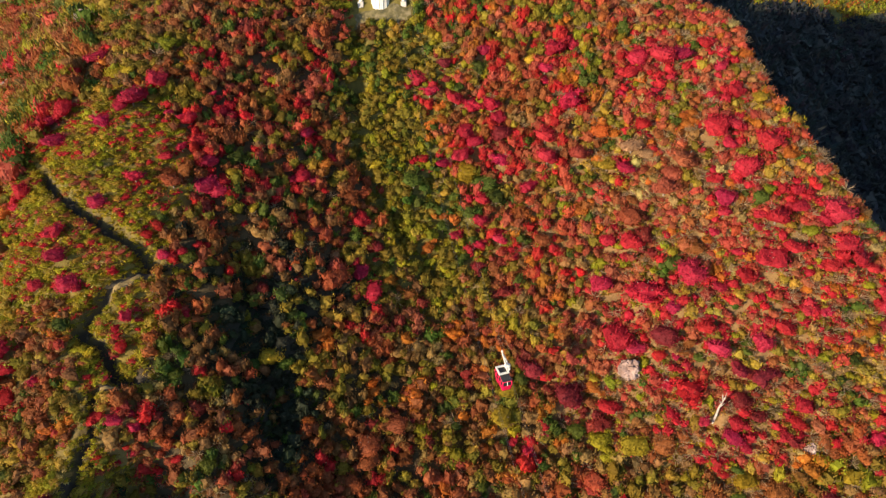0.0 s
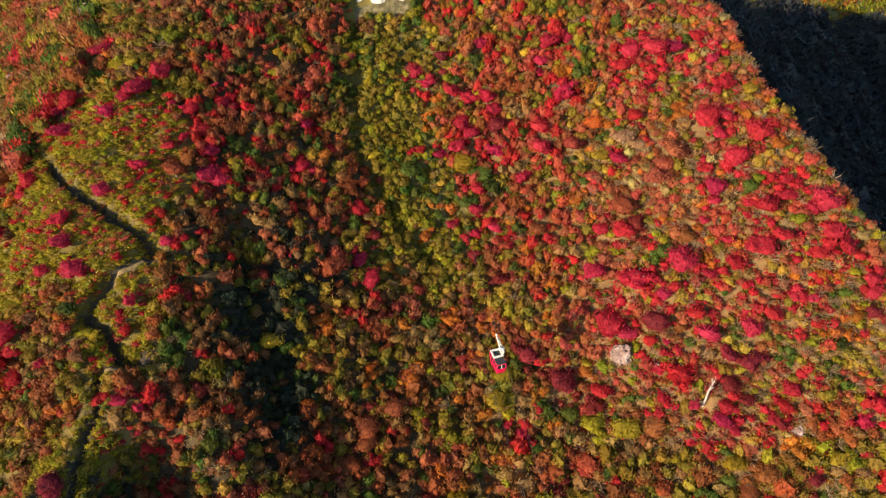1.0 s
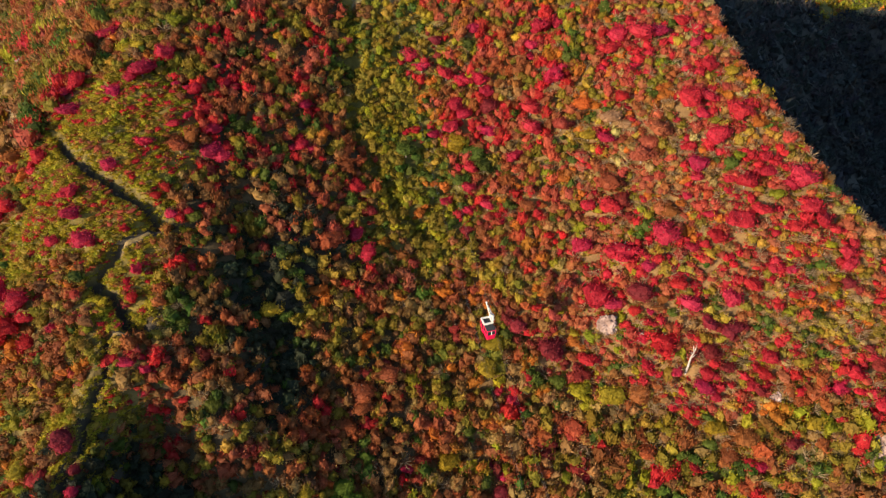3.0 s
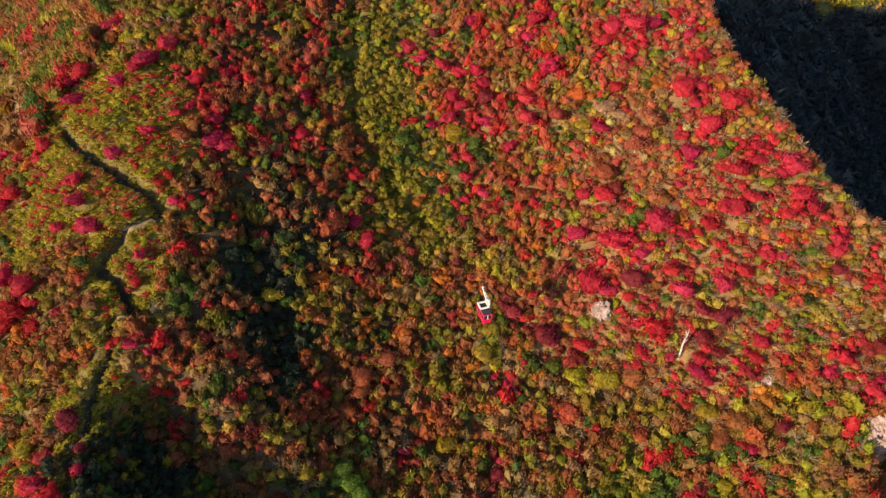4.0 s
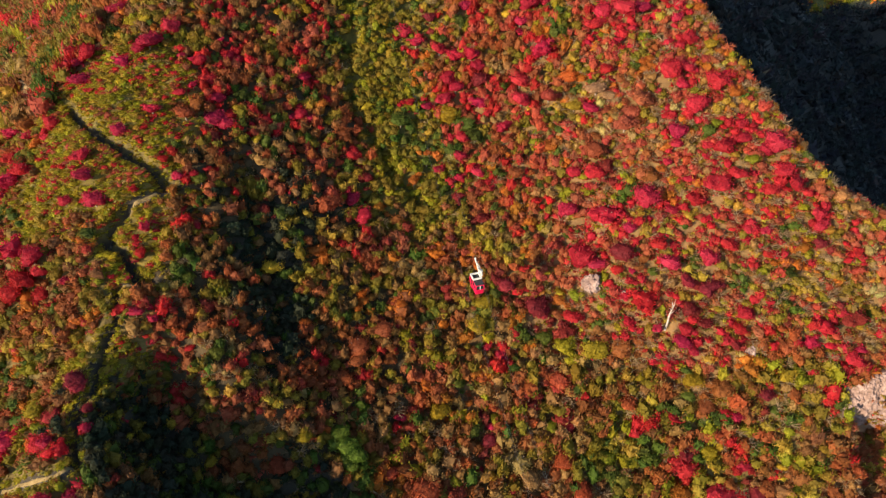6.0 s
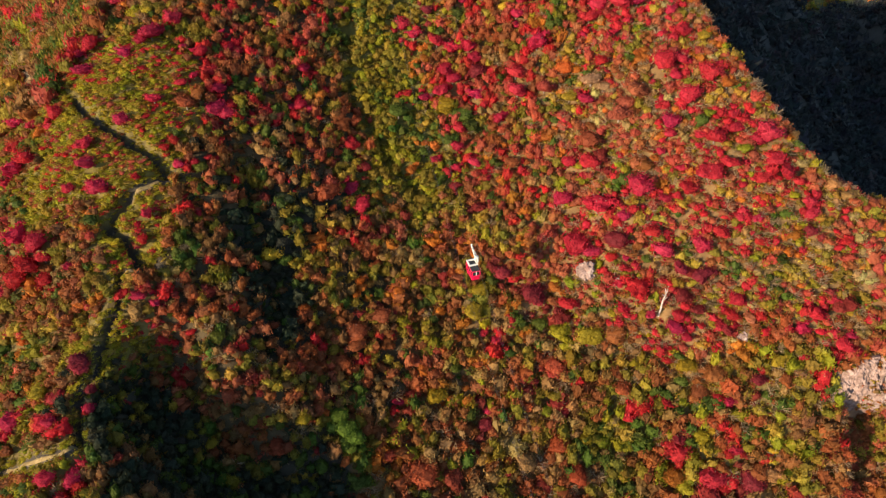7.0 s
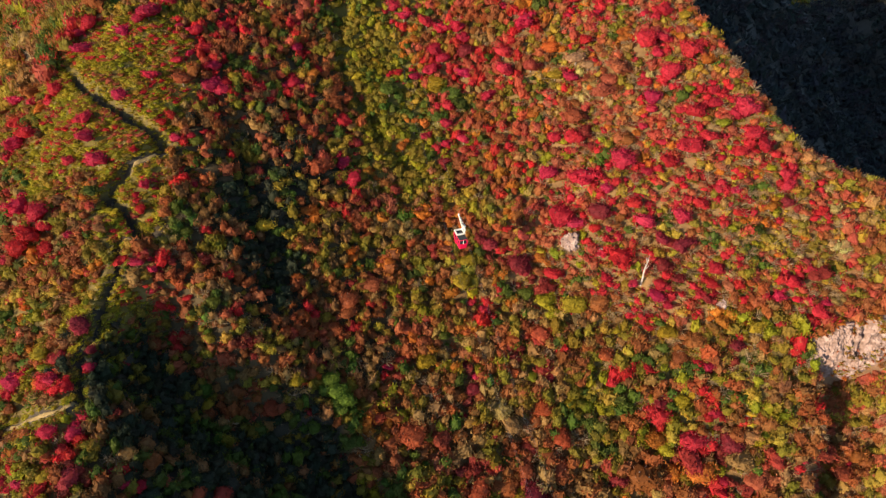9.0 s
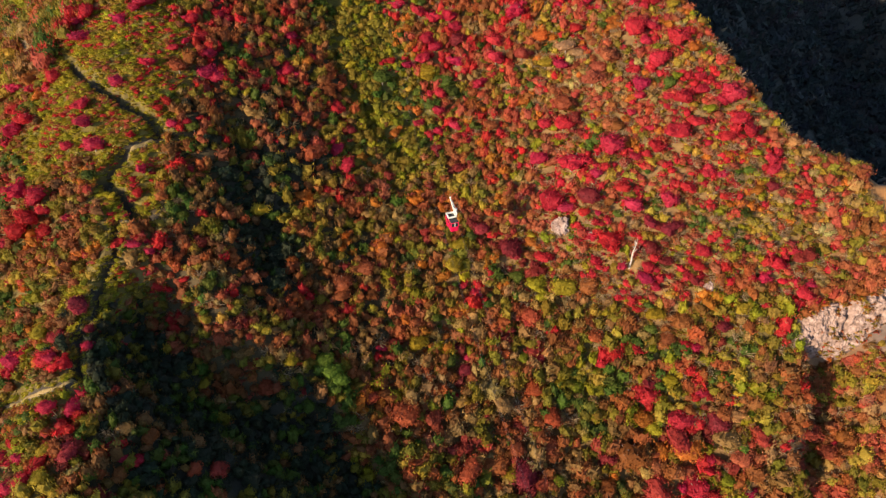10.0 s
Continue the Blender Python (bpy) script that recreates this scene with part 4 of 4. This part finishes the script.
            bulge = max(rim * (1.2 + n - cleft), -0.4) - (1 - rim) * 1.2
            row.append((p.x + out.x * bulge * 0.8, p.y + out.y * bulge * 0.8, z + bulge * 0.6))
        grid.append(row)
    return grid


CLIFF_FACE = rock_face(62.0, 71.5)
# shrubs that hold on to the ledges of the cliff, and those at its foot
for _ in range(480):
    i, j = int(rng.integers(6, 174)), int(rng.integers(1, 43))
    x, y, z = CLIFF_FACE[i][j]
    patch = noise.noise(Vector((x * 0.33, y * 0.33, z * 0.2)))
    if patch < (0.5 if x < 99 else 0.05) - (0.35 if j > 34 else 0.0) - (0.25 if j < 6 else 0.0) and (x < 98 or j < 27 or patch < -0.2):
        continue
    q = rng.uniform(0.5, 1.15)
    add("undergrowth", GRASS[rng.integers(4)], (q, q, q), x, y, z, grown(x, y, "ledge", rng), rng)
for _ in range(380):
    y = rng.uniform(63, 74)
    side = rng.uniform(2.8, 9.0)
    x, y = float(np.interp(y, CLIFF_Y, CLIFF_X)) + side * 0.35, y - side * 0.93
    q = rng.uniform(1.1, 2.2)
    add("undergrowth", SHRUBS[rng.integers(8)], (q, q, q * 1.2), x, y, at(x, y) + 0.9, pick(MIX["corner"], rng), rng)

# the same woodland goes on down the mountain, under the flight
for _ in range(1500):
    x, y = rng.uniform(-85, 95), rng.uniform(-80, 14)
    rad = rng.uniform(1.8, 3.2)
    add("woodland", SHRUBS[rng.integers(8)], (rad, rad, rad * rng.uniform(0.9, 1.4)), x, y, at(x, y) + 0.7, pick(MIX["middle"], rng), rng)

# the shaded back of the ridge and the far valley; shade is put into the leaf tints
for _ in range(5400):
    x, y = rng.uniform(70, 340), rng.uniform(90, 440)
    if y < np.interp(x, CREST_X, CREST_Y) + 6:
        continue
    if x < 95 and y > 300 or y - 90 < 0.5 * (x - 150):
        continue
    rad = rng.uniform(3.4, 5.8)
    add("back_wood", DISTANT[rng.integers(4)], (rad, rad, rad), x, y, at(x, y) + 0.8, pick(MIX["shade_wood"], rng), rng)
for _ in range(3000):
    x, y = rng.uniform(225, 430), rng.uniform(380, 600)
    if y < (445 if x < 300 else 420 if x < 325 else 375):
        continue
    rad = rng.uniform(2.2, 4.4)
    # trees short of the shadow's edge take the shade-darkened tints
    add("far_wood", DISTANT[rng.integers(4)], (rad, rad, rad), x, y, at(x, y) + 1.0, pick(MIX["shade_wood" if x < 322 and y < 478 else "far"], rng), rng)

LABELS = {
    "undergrowth": "low autumn undergrowth between the trees",
    "bare_thicket": "leafless pale grey twigs of autumn bushes", "thicket": "dense autumn shrubs in olive, tan and red",
    "ridge_scrub": "low yellow-green dwarf bamboo and small shrubs", "woodland": "closed autumn woodland in rust, olive and brown",
    "back_wood": "woodland on the back of the ridge, its shade in the leaf colours", "far_wood": "distant green and orange woodland in the valley",
}
for name, (corners, ways, colours) in plants.items():
    me = leaf_mesh(name, np.concatenate(corners), np.concatenate(ways), np.concatenate(colours), LEAF)
    tagged(new(name, me), LABELS[name], "woodland", kind="stuff")


# ---- parts ----
def mesh_of(name, bm, mat, smooth=False):
    me = bpy.data.meshes.new(name)
    bm.to_mesh(me)
    bm.free()
    if smooth:
        for p in me.polygons:
            p.use_smooth = True
    me.materials.append(mat)
    return me


def part(name, bm, mat, parent, label="", smooth=False):
    ob = new(name, mesh_of(name, bm, mat, smooth))
    ob.parent = parent
    return tagged(ob, label) if label else ob


def tube(bm, path, radii, sides=6):
    """A tapering round limb along a line of points."""
    rings = []
    for i, p in enumerate(path):
        p = Vector(p)
        d = Vector(path[min(i + 1, len(path) - 1)]) - Vector(path[max(i - 1, 0)])
        q = d.to_track_quat("Z", "Y")
        rings.append([bm.verts.new(p + q @ Vector((radii[i] * math.cos(6.283 * k / sides), radii[i] * math.sin(6.283 * k / sides), 0))) for k in range(sides)])
    for a, b in zip(rings, rings[1:]):
        for k in range(sides):
            bm.faces.new((a[k], a[(k + 1) % sides], b[(k + 1) % sides], b[k]))
    bm.faces.new(rings[0][::-1])
    bm.faces.new(rings[-1])
    return bm


def block(bm, size, centre, bevel=0.0, m=None):
    r = bmesh.ops.create_cube(bm, size=1.0, matrix=Matrix.Translation(centre) @ (m or Matrix()) @ Matrix.Diagonal((*size, 1)))
    if bevel:
        es = list({e for v in r["verts"] for e in v.link_edges})
        bmesh.ops.bevel(bm, geom=es, offset=bevel, segments=2, affect="EDGES", profile=0.5)
    return bm


# ---- single trees, each with its trunk and crown ----
def trunk_mesh(name, seed):
    r = random.Random(seed)
    bm = bmesh.new()
    tube(bm, [(0, 0, -0.5), (0.04, 0.02, 0.4), (r.uniform(-0.1, 0.1), r.uniform(-0.1, 0.1), 1.1)], [0.13, 0.09, 0.05])
    for k in range(4):
        a = 6.283 * k / 4 + r.uniform(-0.4, 0.4)
        tube(bm, [(0.03, 0, 0.45), (0.3 * math.cos(a), 0.3 * math.sin(a), 0.8), (0.6 * math.cos(a), 0.6 * math.sin(a), 1.15)], [0.06, 0.04, 0.015], 4)
    return mesh_of(name, bm, BARK)


TRUNKS = [trunk_mesh("trunk", k) for k in range(3)]
CROWN_MESHES = {}
tr = np.random.default_rng(21)
for kind, places in STANDING:
    name, label = SPECIES[kind]
    for x, y, r in places:
        r = max(0.7, r * 1.25)
        key = (kind, int(tr.integers(6)))
        if key not in CROWN_MESHES:
            shape = LUSH[int(tr.integers(9))]
            CROWN_MESHES[key] = leaf_mesh("crown", shape[0], shape[1], tints(kind, shape, np.random.default_rng(300 + len(CROWN_MESHES))), LEAF)
        tree = new(name)
        tree.empty_display_size = 0.3
        z = at(x, y)
        spin = float(tr.uniform(0, 6.283))
        tree.matrix_basis = Matrix.Translation((x, y, z)) @ Matrix.Rotation(spin, 4, "Z")
        tagged(tree, label, "tree", "single trees on the slope")
        t = new("trunk", TRUNKS[int(tr.integers(3))])
        t.parent = tree
        t.scale = (r * 0.7, r * 0.7, max(1.0, r * 0.9))
        c = new("crown", CROWN_MESHES[key])
        c.parent = tree
        c.location = (0, 0, 0.55 + 0.35 * r)
        c.scale = (r * float(tr.uniform(0.95, 1.3)), r * float(tr.uniform(0.85, 1.1)), r * float(tr.uniform(0.85, 1.25)))
        c.rotation_euler = (float(tr.uniform(-0.15, 0.15)), float(tr.uniform(-0.15, 0.15)), float(tr.uniform(0, 6.283)))


# ---- rocks ----
def boulder(name, label, x, y, z, size, seed, rot=0.0, sub=4, crack=0.35):
    bm = bmesh.new()
    bmesh.ops.create_icosphere(bm, subdivisions=sub, radius=1.0)
    for v in bm.verts:
        p = v.co.copy()
        off = Vector((seed * 3.1, seed * 1.7, 0))
        n = noise.fractal(p * 1.3 + off, 1.0, 2.1, 5) * 0.28
        s = noise.cell(p * 2.4 + off) * 0.14
        ridge = abs(noise.noise(Vector((p.x * 4, p.y * 4, p.z * 0.9)) + off)) * crack
        v.co = p * (1 + n + s - ridge)
    ob = new(name, mesh_of(name, bm, ROCK))
    ob.matrix_basis = Matrix.Translation((x, y, z)) @ Matrix.Rotation(rot, 4, "Z") @ Matrix.Diagonal((*size, 1))
    return tagged(ob, label, "rock")


boulder("boulder", "pale weathered granite boulder among red maples", 37.0, 84.2, at(37.0, 84.2) + 0.9, (2.3, 1.8, 2.6), 1)
boulder("boulder", "small pale granite rock between shrubs", 69.9, 71.4, at(69.9, 71.4) + 0.5, (1.3, 1.0, 1.3), 2)
boulder("boulder", "small pale granite rock between shrubs", 43.3, 81.3, at(43.3, 81.3) + 0.5, (0.9, 0.8, 1.2), 3)
boulder("boulder", "long pale rock among the hillside shrubs", -107.5, 151.5, at(-107.5, 151.5) + 0.6, (2.4, 1.6, 1.6), 5, 0.4)
boulder("boulder", "long pale rock among the hillside shrubs", -83.5, 152.7, at(-83.5, 152.7) + 0.6, (2.8, 1.6, 1.4), 6, 0.2)
boulder("rock_outcrop", "narrow pale rock standing in a dark cleft", 97.0, 60.4, at(97.0, 60.4) + 1.6, (1.2, 1.0, 2.8), 4)


# ---- the dead tree ----
def dead_tree(x, y):
    z = at(x, y)
    tree = new("dead_tree")
    tree.location = (x, y, z)
    tree.scale = (1.25, 1.25, 1.45)
    tagged(tree, "bleached white dead tree trunk with broken limbs", "tree")
    bm = bmesh.new()
    tube(bm, [(0, 0, -0.5), (0.1, 0, 1.5), (0.05, 0.05, 3.2), (0.35, 0.1, 5.0), (0.3, 0.1, 6.2)], [0.22, 0.18, 0.15, 0.1, 0.04], 8)
    part("trunk", bm, BLEACHED, tree)
    for h, a, l in ((3.2, 0.4, 0.8), (4.2, 3.4, 0.6), (4.8, 1.5, 0.7)):
        bm = bmesh.new()
        tube(bm, [(0.1, 0, h), (0.1 + 0.6 * l * math.cos(a), 0.6 * l * math.sin(a), h + 0.5 * l), (0.1 + l * math.cos(a), l * math.sin(a), h + 0.7 * l)], [0.1, 0.06, 0.02], 5)
        part("limb", bm, BLEACHED, tree)


dead_tree(52.4, 76.3)

# ---- cable car ----
TRAVEL = Vector((0.264, -0.965, 0)).normalized()
CABIN = Vector((10.9, 75.9, 56.1))
HANG = 4.75
ROPE_FALL = radians(30)
cabin = new("cable_car")
cabin.matrix_basis = Matrix.Translation(CABIN) @ Matrix.Rotation(math.atan2(TRAVEL.y, TRAVEL.x) + radians(2), 4, "Z")
tagged(cabin, "red cable car cabin with white hanger frame and dark roof", "cable car")


def loft(bm, sections):
    """A rounded box from (z, half length, half width, corner) sections."""
    rings = []
    for z, l, w, c in sections:
        ring = []
        for sx, sy, a0 in ((1, 1, 0), (-1, 1, 90), (-1, -1, 180), (1, -1, 270)):
            for k in range(4):
                a = radians(a0 + 30 * k)
                ring.append(bm.verts.new((sx * (l - c) + c * math.cos(a), sy * (w - c) + c * math.sin(a), z)))
        rings.append(ring)
    n = len(rings[0])
    for a, b in zip(rings, rings[1:]):
        for k in range(n):
            bm.faces.new((a[k], a[(k + 1) % n], b[(k + 1) % n], b[k]))
    bm.faces.new(rings[0][::-1])
    bm.faces.new(rings[-1])
    return bm


part("body", loft(bmesh.new(), [(-1.5, 1.6, 0.74, 0.2), (-1.32, 1.85, 0.88, 0.25), (-0.1, 2.0, 1.0, 0.3), (0.0, 2.0, 1.0, 0.3)]), RED, cabin)
part("window_band", loft(bmesh.new(), [(0.0, 1.95, 0.96, 0.3), (0.85, 1.8, 0.88, 0.3)]), GLASS, cabin, "dark tinted window band")
for sx in (-1, 1):
    for sy in (-1, 1):
        bm = bmesh.new()
        tube(bm, [(sx * 1.86, sy * 0.88, -0.05), (sx * 1.72, sy * 0.8, 0.9)], [0.14, 0.12], 6)
        part("corner_post", bm, RED, cabin)
    bm = bmesh.new()
    tube(bm, [(sx * 1.98, 0, -0.05), (sx * 1.83, 0, 0.9)], [0.07, 0.06], 6)
    part("window_post", bm, WHITE, cabin, "white window post")
for sy in (-1, 1):
    for k in (-1.0, 0.0, 1.0):
        bm = bmesh.new()
        tube(bm, [(k, sy * 1.0, -0.05), (k, sy * 0.9, 0.9)], [0.07, 0.06], 6)
        part("window_post", bm, RED, cabin)
    bm = bmesh.new()
    block(bm, (0.9, 0.05, 1.5), (-0.5, sy * 1.0, -0.55), 0.02)
    door = part("door", bm, RED, cabin)
    bm = bmesh.new()
    block(bm, (0.66, 0.02, 0.62), (-0.5, sy * 1.035, -0.2), 0.008)
    part("door_pane", bm, GLASS, door, "dark glass door pane")
part("roof_edge", loft(bmesh.new(), [(0.85, 1.86, 0.94, 0.3), (0.98, 1.82, 0.92, 0.3)]), RED, cabin)
roof = part("roof", loft(bmesh.new(), [(0.98, 1.8, 0.9, 0.28), (1.06, 1.66, 0.8, 0.25)]), BLACK, cabin, "black roof panel")
part("roof_hatch", loft(bmesh.new(), [(1.06, 0.35, 0.32, 0.08), (1.14, 0.33, 0.3, 0.08)]), BLACK, roof)
for sx in (-1.55, 0.1):
    bm = bmesh.new()
    block(bm, (0.34, 1.9, 0.28), (sx, 0, 1.26), 0.04)
    part("roof_beam", bm, WHITE, cabin, "white steel roof beam")
for sy in (-0.84, 0.84):
    bm = bmesh.new()
    block(bm, (1.99, 0.3, 0.28), (-0.725, sy, 1.265), 0.04)
    part("roof_rail", bm, WHITE, cabin, "white steel roof rail")
for sx, top in ((-1.5, -1.0), (0.05, 0.25)):
    bm = bmesh.new()
    tube(bm, [(sx, 0.84, 1.26), (sx * 0.9, 0.98, 2.0), (0.5 * (sx + top), 0.72, HANG - 1.5), (top, 0.1, HANG - 0.35 - 0.5 * top)], [0.2, 0.22, 0.2, 0.17], 8)
    part("hanger_arm", bm, WHITE, cabin, "white hanger arm")
for h, y0, x0, x1 in ((1.95, 0.97, -1.4, 0.1), (HANG - 1.5, 0.72, -1.25, 0.15)):
    bm = bmesh.new()
    tube(bm, [(x0, y0, h), (x1, y0, h)], [0.14, 0.14], 6)
    part("hanger_tie", bm, WHITE, cabin)
bm = bmesh.new()
block(bm, (0.5, 0.42, 0.5), (0.25, 0.72, HANG - 1.35), 0.08)
part("damper", bm, WHITE, cabin, "white damper box on the hanger")
tilt = Matrix.Rotation(ROPE_FALL, 4, "Y")
bm = bmesh.new()
block(bm, (3.0, 0.26, 0.36), Vector((-0.35, 0, HANG)) + tilt @ Vector((0, 0, -0.1)), 0.06, tilt)
carriage = part("carriage", bm, WHITE, cabin, "white rope carriage")
for k in range(7):
    bm = bmesh.new()
    spot = Vector((-0.35, 0, HANG)) + tilt @ Vector((-1.35 + 0.45 * k, 0, 0.12))
    bmesh.ops.create_cone(bm, segments=12, radius1=0.16, radius2=0.16, depth=0.14, cap_ends=True, matrix=Matrix.Translation(spot) @ Matrix.Rotation(radians(90), 4, "X"))
    part("wheel", bm, WHITE if k % 3 == 0 else STEEL, carriage)

# ropes: from the tower over the car and on down the mountain
TOWER = Vector((-14.2, 157.6, 0))
TOWER.z = at(TOWER.x, TOWER.y)
ROPE_TOP = TOWER.z + 17.0
car_rope = CABIN.z + HANG + 0.3


def rope_point(y, side):
    x = CABIN.x + (y - CABIN.y) * TRAVEL.x / TRAVEL.y
    t = (TOWER.y - y) / (TOWER.y - CABIN.y)
    drop = ROPE_TOP - car_rope
    z = ROPE_TOP - drop * (1.30 * t - 0.30 * t * t) if t < 2.1 else ROPE_TOP - drop * (1.30 * 2.1 - 0.30 * 4.41) - (t - 2.1) * drop * 0.1
    return Vector((x + side, y, z))


for side in (-0.16, 0.16, -3.9, -3.6):
    bm = bmesh.new()
    line = [rope_point(y, side) for y in np.linspace(TOWER.y, -60, 44)]
    tube(bm, line, [0.007] * len(line), 5)
    tagged(new("cable", mesh_of("cable", bm, STEEL)), "taut grey steel ropeway cable", "cable", "ropeway cables")


# ---- the ropeway tower on its clearing ----
tower = new("ropeway_tower")
tower.location = TOWER
tagged(tower, "white steel ropeway tower on concrete feet in a clearing", "tower")
for sx in (-1, 1):
    for sy in (-1, 1):
        bm = bmesh.new()
        foot = Vector((sx * 5.0, sy * 3.0 + (0 if sy < 0 else 3), 0))
        foot.z = at(TOWER.x + foot.x, TOWER.y + foot.y) - TOWER.z
        block(bm, (1.3, 1.3, 1.4), foot + Vector((0, 0, -0.2)), 0.08)
        part("footing", bm, CONCRETE, tower, "grey concrete footing")
        bm = bmesh.new()
        tube(bm, [foot + Vector((0, 0, 0.4)), (sx * 1.4, sy * 1.2, 16.0)], [0.38, 0.24], 8)
        part("leg", bm, WHITE, tower)
for h, w in ((6.0, 3.6), (11.0, 2.5)):
    for sy in (-1, 1):
        bm = bmesh.new()
        tube(bm, [(-w, sy * 2.2, h), (w, sy * 2.2, h)], [0.14, 0.14], 6)
        part("cross_tie", bm, WHITE, tower)
bm = bmesh.new()
block(bm, (9.0, 1.2, 0.8), (0.5, 0, 16.4), 0.1)
part("crossarm", bm, WHITE, tower)
for sx in (0.0, -3.8):
    bm = bmesh.new()
    block(bm, (0.7, 3.2, 0.5), (CABIN.x + (TOWER.y - CABIN.y) * TRAVEL.x / TRAVEL.y - TOWER.x + sx, 0, 16.85), 0.12)
    part("rope_saddle", bm, STEEL, tower)
hut = new("machine_hut")
hut.location = (-14.6, 155.6, at(-14.6, 153.2) + 0.2)
tagged(hut, "white ribbed round-fronted machine hut below the tower", "hut")
bm = bmesh.new()
ring = [(2.1 * math.cos(radians(a)), -2.6 * abs(math.sin(radians(a))) ** 0.6, 0) for a in range(180, 361, 12)] + [(2.1, 2.5, 0), (-2.1, 2.5, 0)]
low_ring = [bm.verts.new((x, y, -1.5)) for x, y, _ in ring]
top_ring = [bm.verts.new((x, y, 3.4)) for x, y, _ in ring]
for k in range(len(ring)):
    bm.faces.new((low_ring[k], low_ring[(k + 1) % len(ring)], top_ring[(k + 1) % len(ring)], top_ring[k]))
bm.faces.new(top_ring)
bm.faces.new(low_ring[::-1])
wall = part("wall", bm, WHITE, hut)
for k in range(1, 15, 2):
    x, y, _ = ring[k]
    bm = bmesh.new()
    tube(bm, [(x, y, -1.4), (x, y, 3.45)], [0.11, 0.11], 6)
    part("rib", bm, WHITE, wall)
bm = bmesh.new()
block(bm, (4.6, 5.4, 0.2), (0, -0.05, 3.55), 0.05)
part("roof", bm, WHITE, hut)


def strip(name, line, half, lift, mat, across=6, along=1.0):
    """A ribbon that follows the ground along a line."""
    pts = []
    for (ax, ay), (bx, by) in zip(line, line[1:]):
        n = max(1, int(math.hypot(bx - ax, by - ay) / along))
        pts += [Vector((ax + (bx - ax) * k / n, ay + (by - ay) * k / n)) for k in range(n)]
    pts.append(Vector(line[-1]))
    for _ in range(2):
        pts = [pts[0]] + [(a + 2 * b + c) / 4 for a, b, c in zip(pts, pts[1:], pts[2:])] + [pts[-1]]
    bm = bmesh.new()
    rows = []
    for i, p in enumerate(pts):
        d = (pts[min(i + 1, len(pts) - 1)] - pts[max(i - 1, 0)]).normalized()
        nrm = Vector((-d.y, d.x))
        w = half * (0.85 + 0.3 * noise.noise(Vector((p.x * 0.4, p.y * 0.4, 0))))
        row = []
        for k in range(across + 1):
            q = p + nrm * w * (2 * k / across - 1)
            row.append(bm.verts.new((q.x, q.y, at(q.x, q.y) + (lift if 0 < k < across else -0.15))))
        rows.append(row)
    for a, b in zip(rows, rows[1:]):
        for k in range(across):
            bm.faces.new((a[k], a[k + 1], b[k + 1], b[k]))
    return new(name, mesh_of(name, bm, mat, True))


tagged(strip("path", TRAIL, 0.7, 0.06, TRAIL_SHADE, 8), "narrow sunken sandy mountain trail along the ridge, shade in its colour", "path", kind="structure")
# the trail's sunlit stretches, set off from its shade by paler sand
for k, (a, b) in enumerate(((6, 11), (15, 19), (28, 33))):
    tagged(strip("lit_path", TRAIL[a:b], 0.5, 0.14, SAND, 6), "lit sandy stretch of the mountain trail", "path", kind="structure")
tagged(strip("clearing", [(-20.5, 151.5), (-14, 152.3), (-7.5, 152.5)], 2.2, 0.12, MEADOW, 8), "dry yellow grass clearing at the foot of the tower", "clearing", kind="structure")
tagged(strip("landslip", LANDSLIP, 2.6, 0.12, SAND, 8), "bare earth landslip on the hillside", "landslip", kind="structure")


# ---- the cliff: a crust of cracked rock over the drop ----
bm = bmesh.new()
rows = [[bm.verts.new(p) for p in row] for row in CLIFF_FACE]
for a, b in zip(rows, rows[1:]):
    for k in range(len(a) - 1):
        bm.faces.new((a[k], a[k + 1], b[k + 1], b[k]))
tagged(new("rock_face", mesh_of("rock_face", bm, CLIFF_ROCK)), "pale pinkish granite cliff with dark vertical cracks", "cliff", kind="structure")
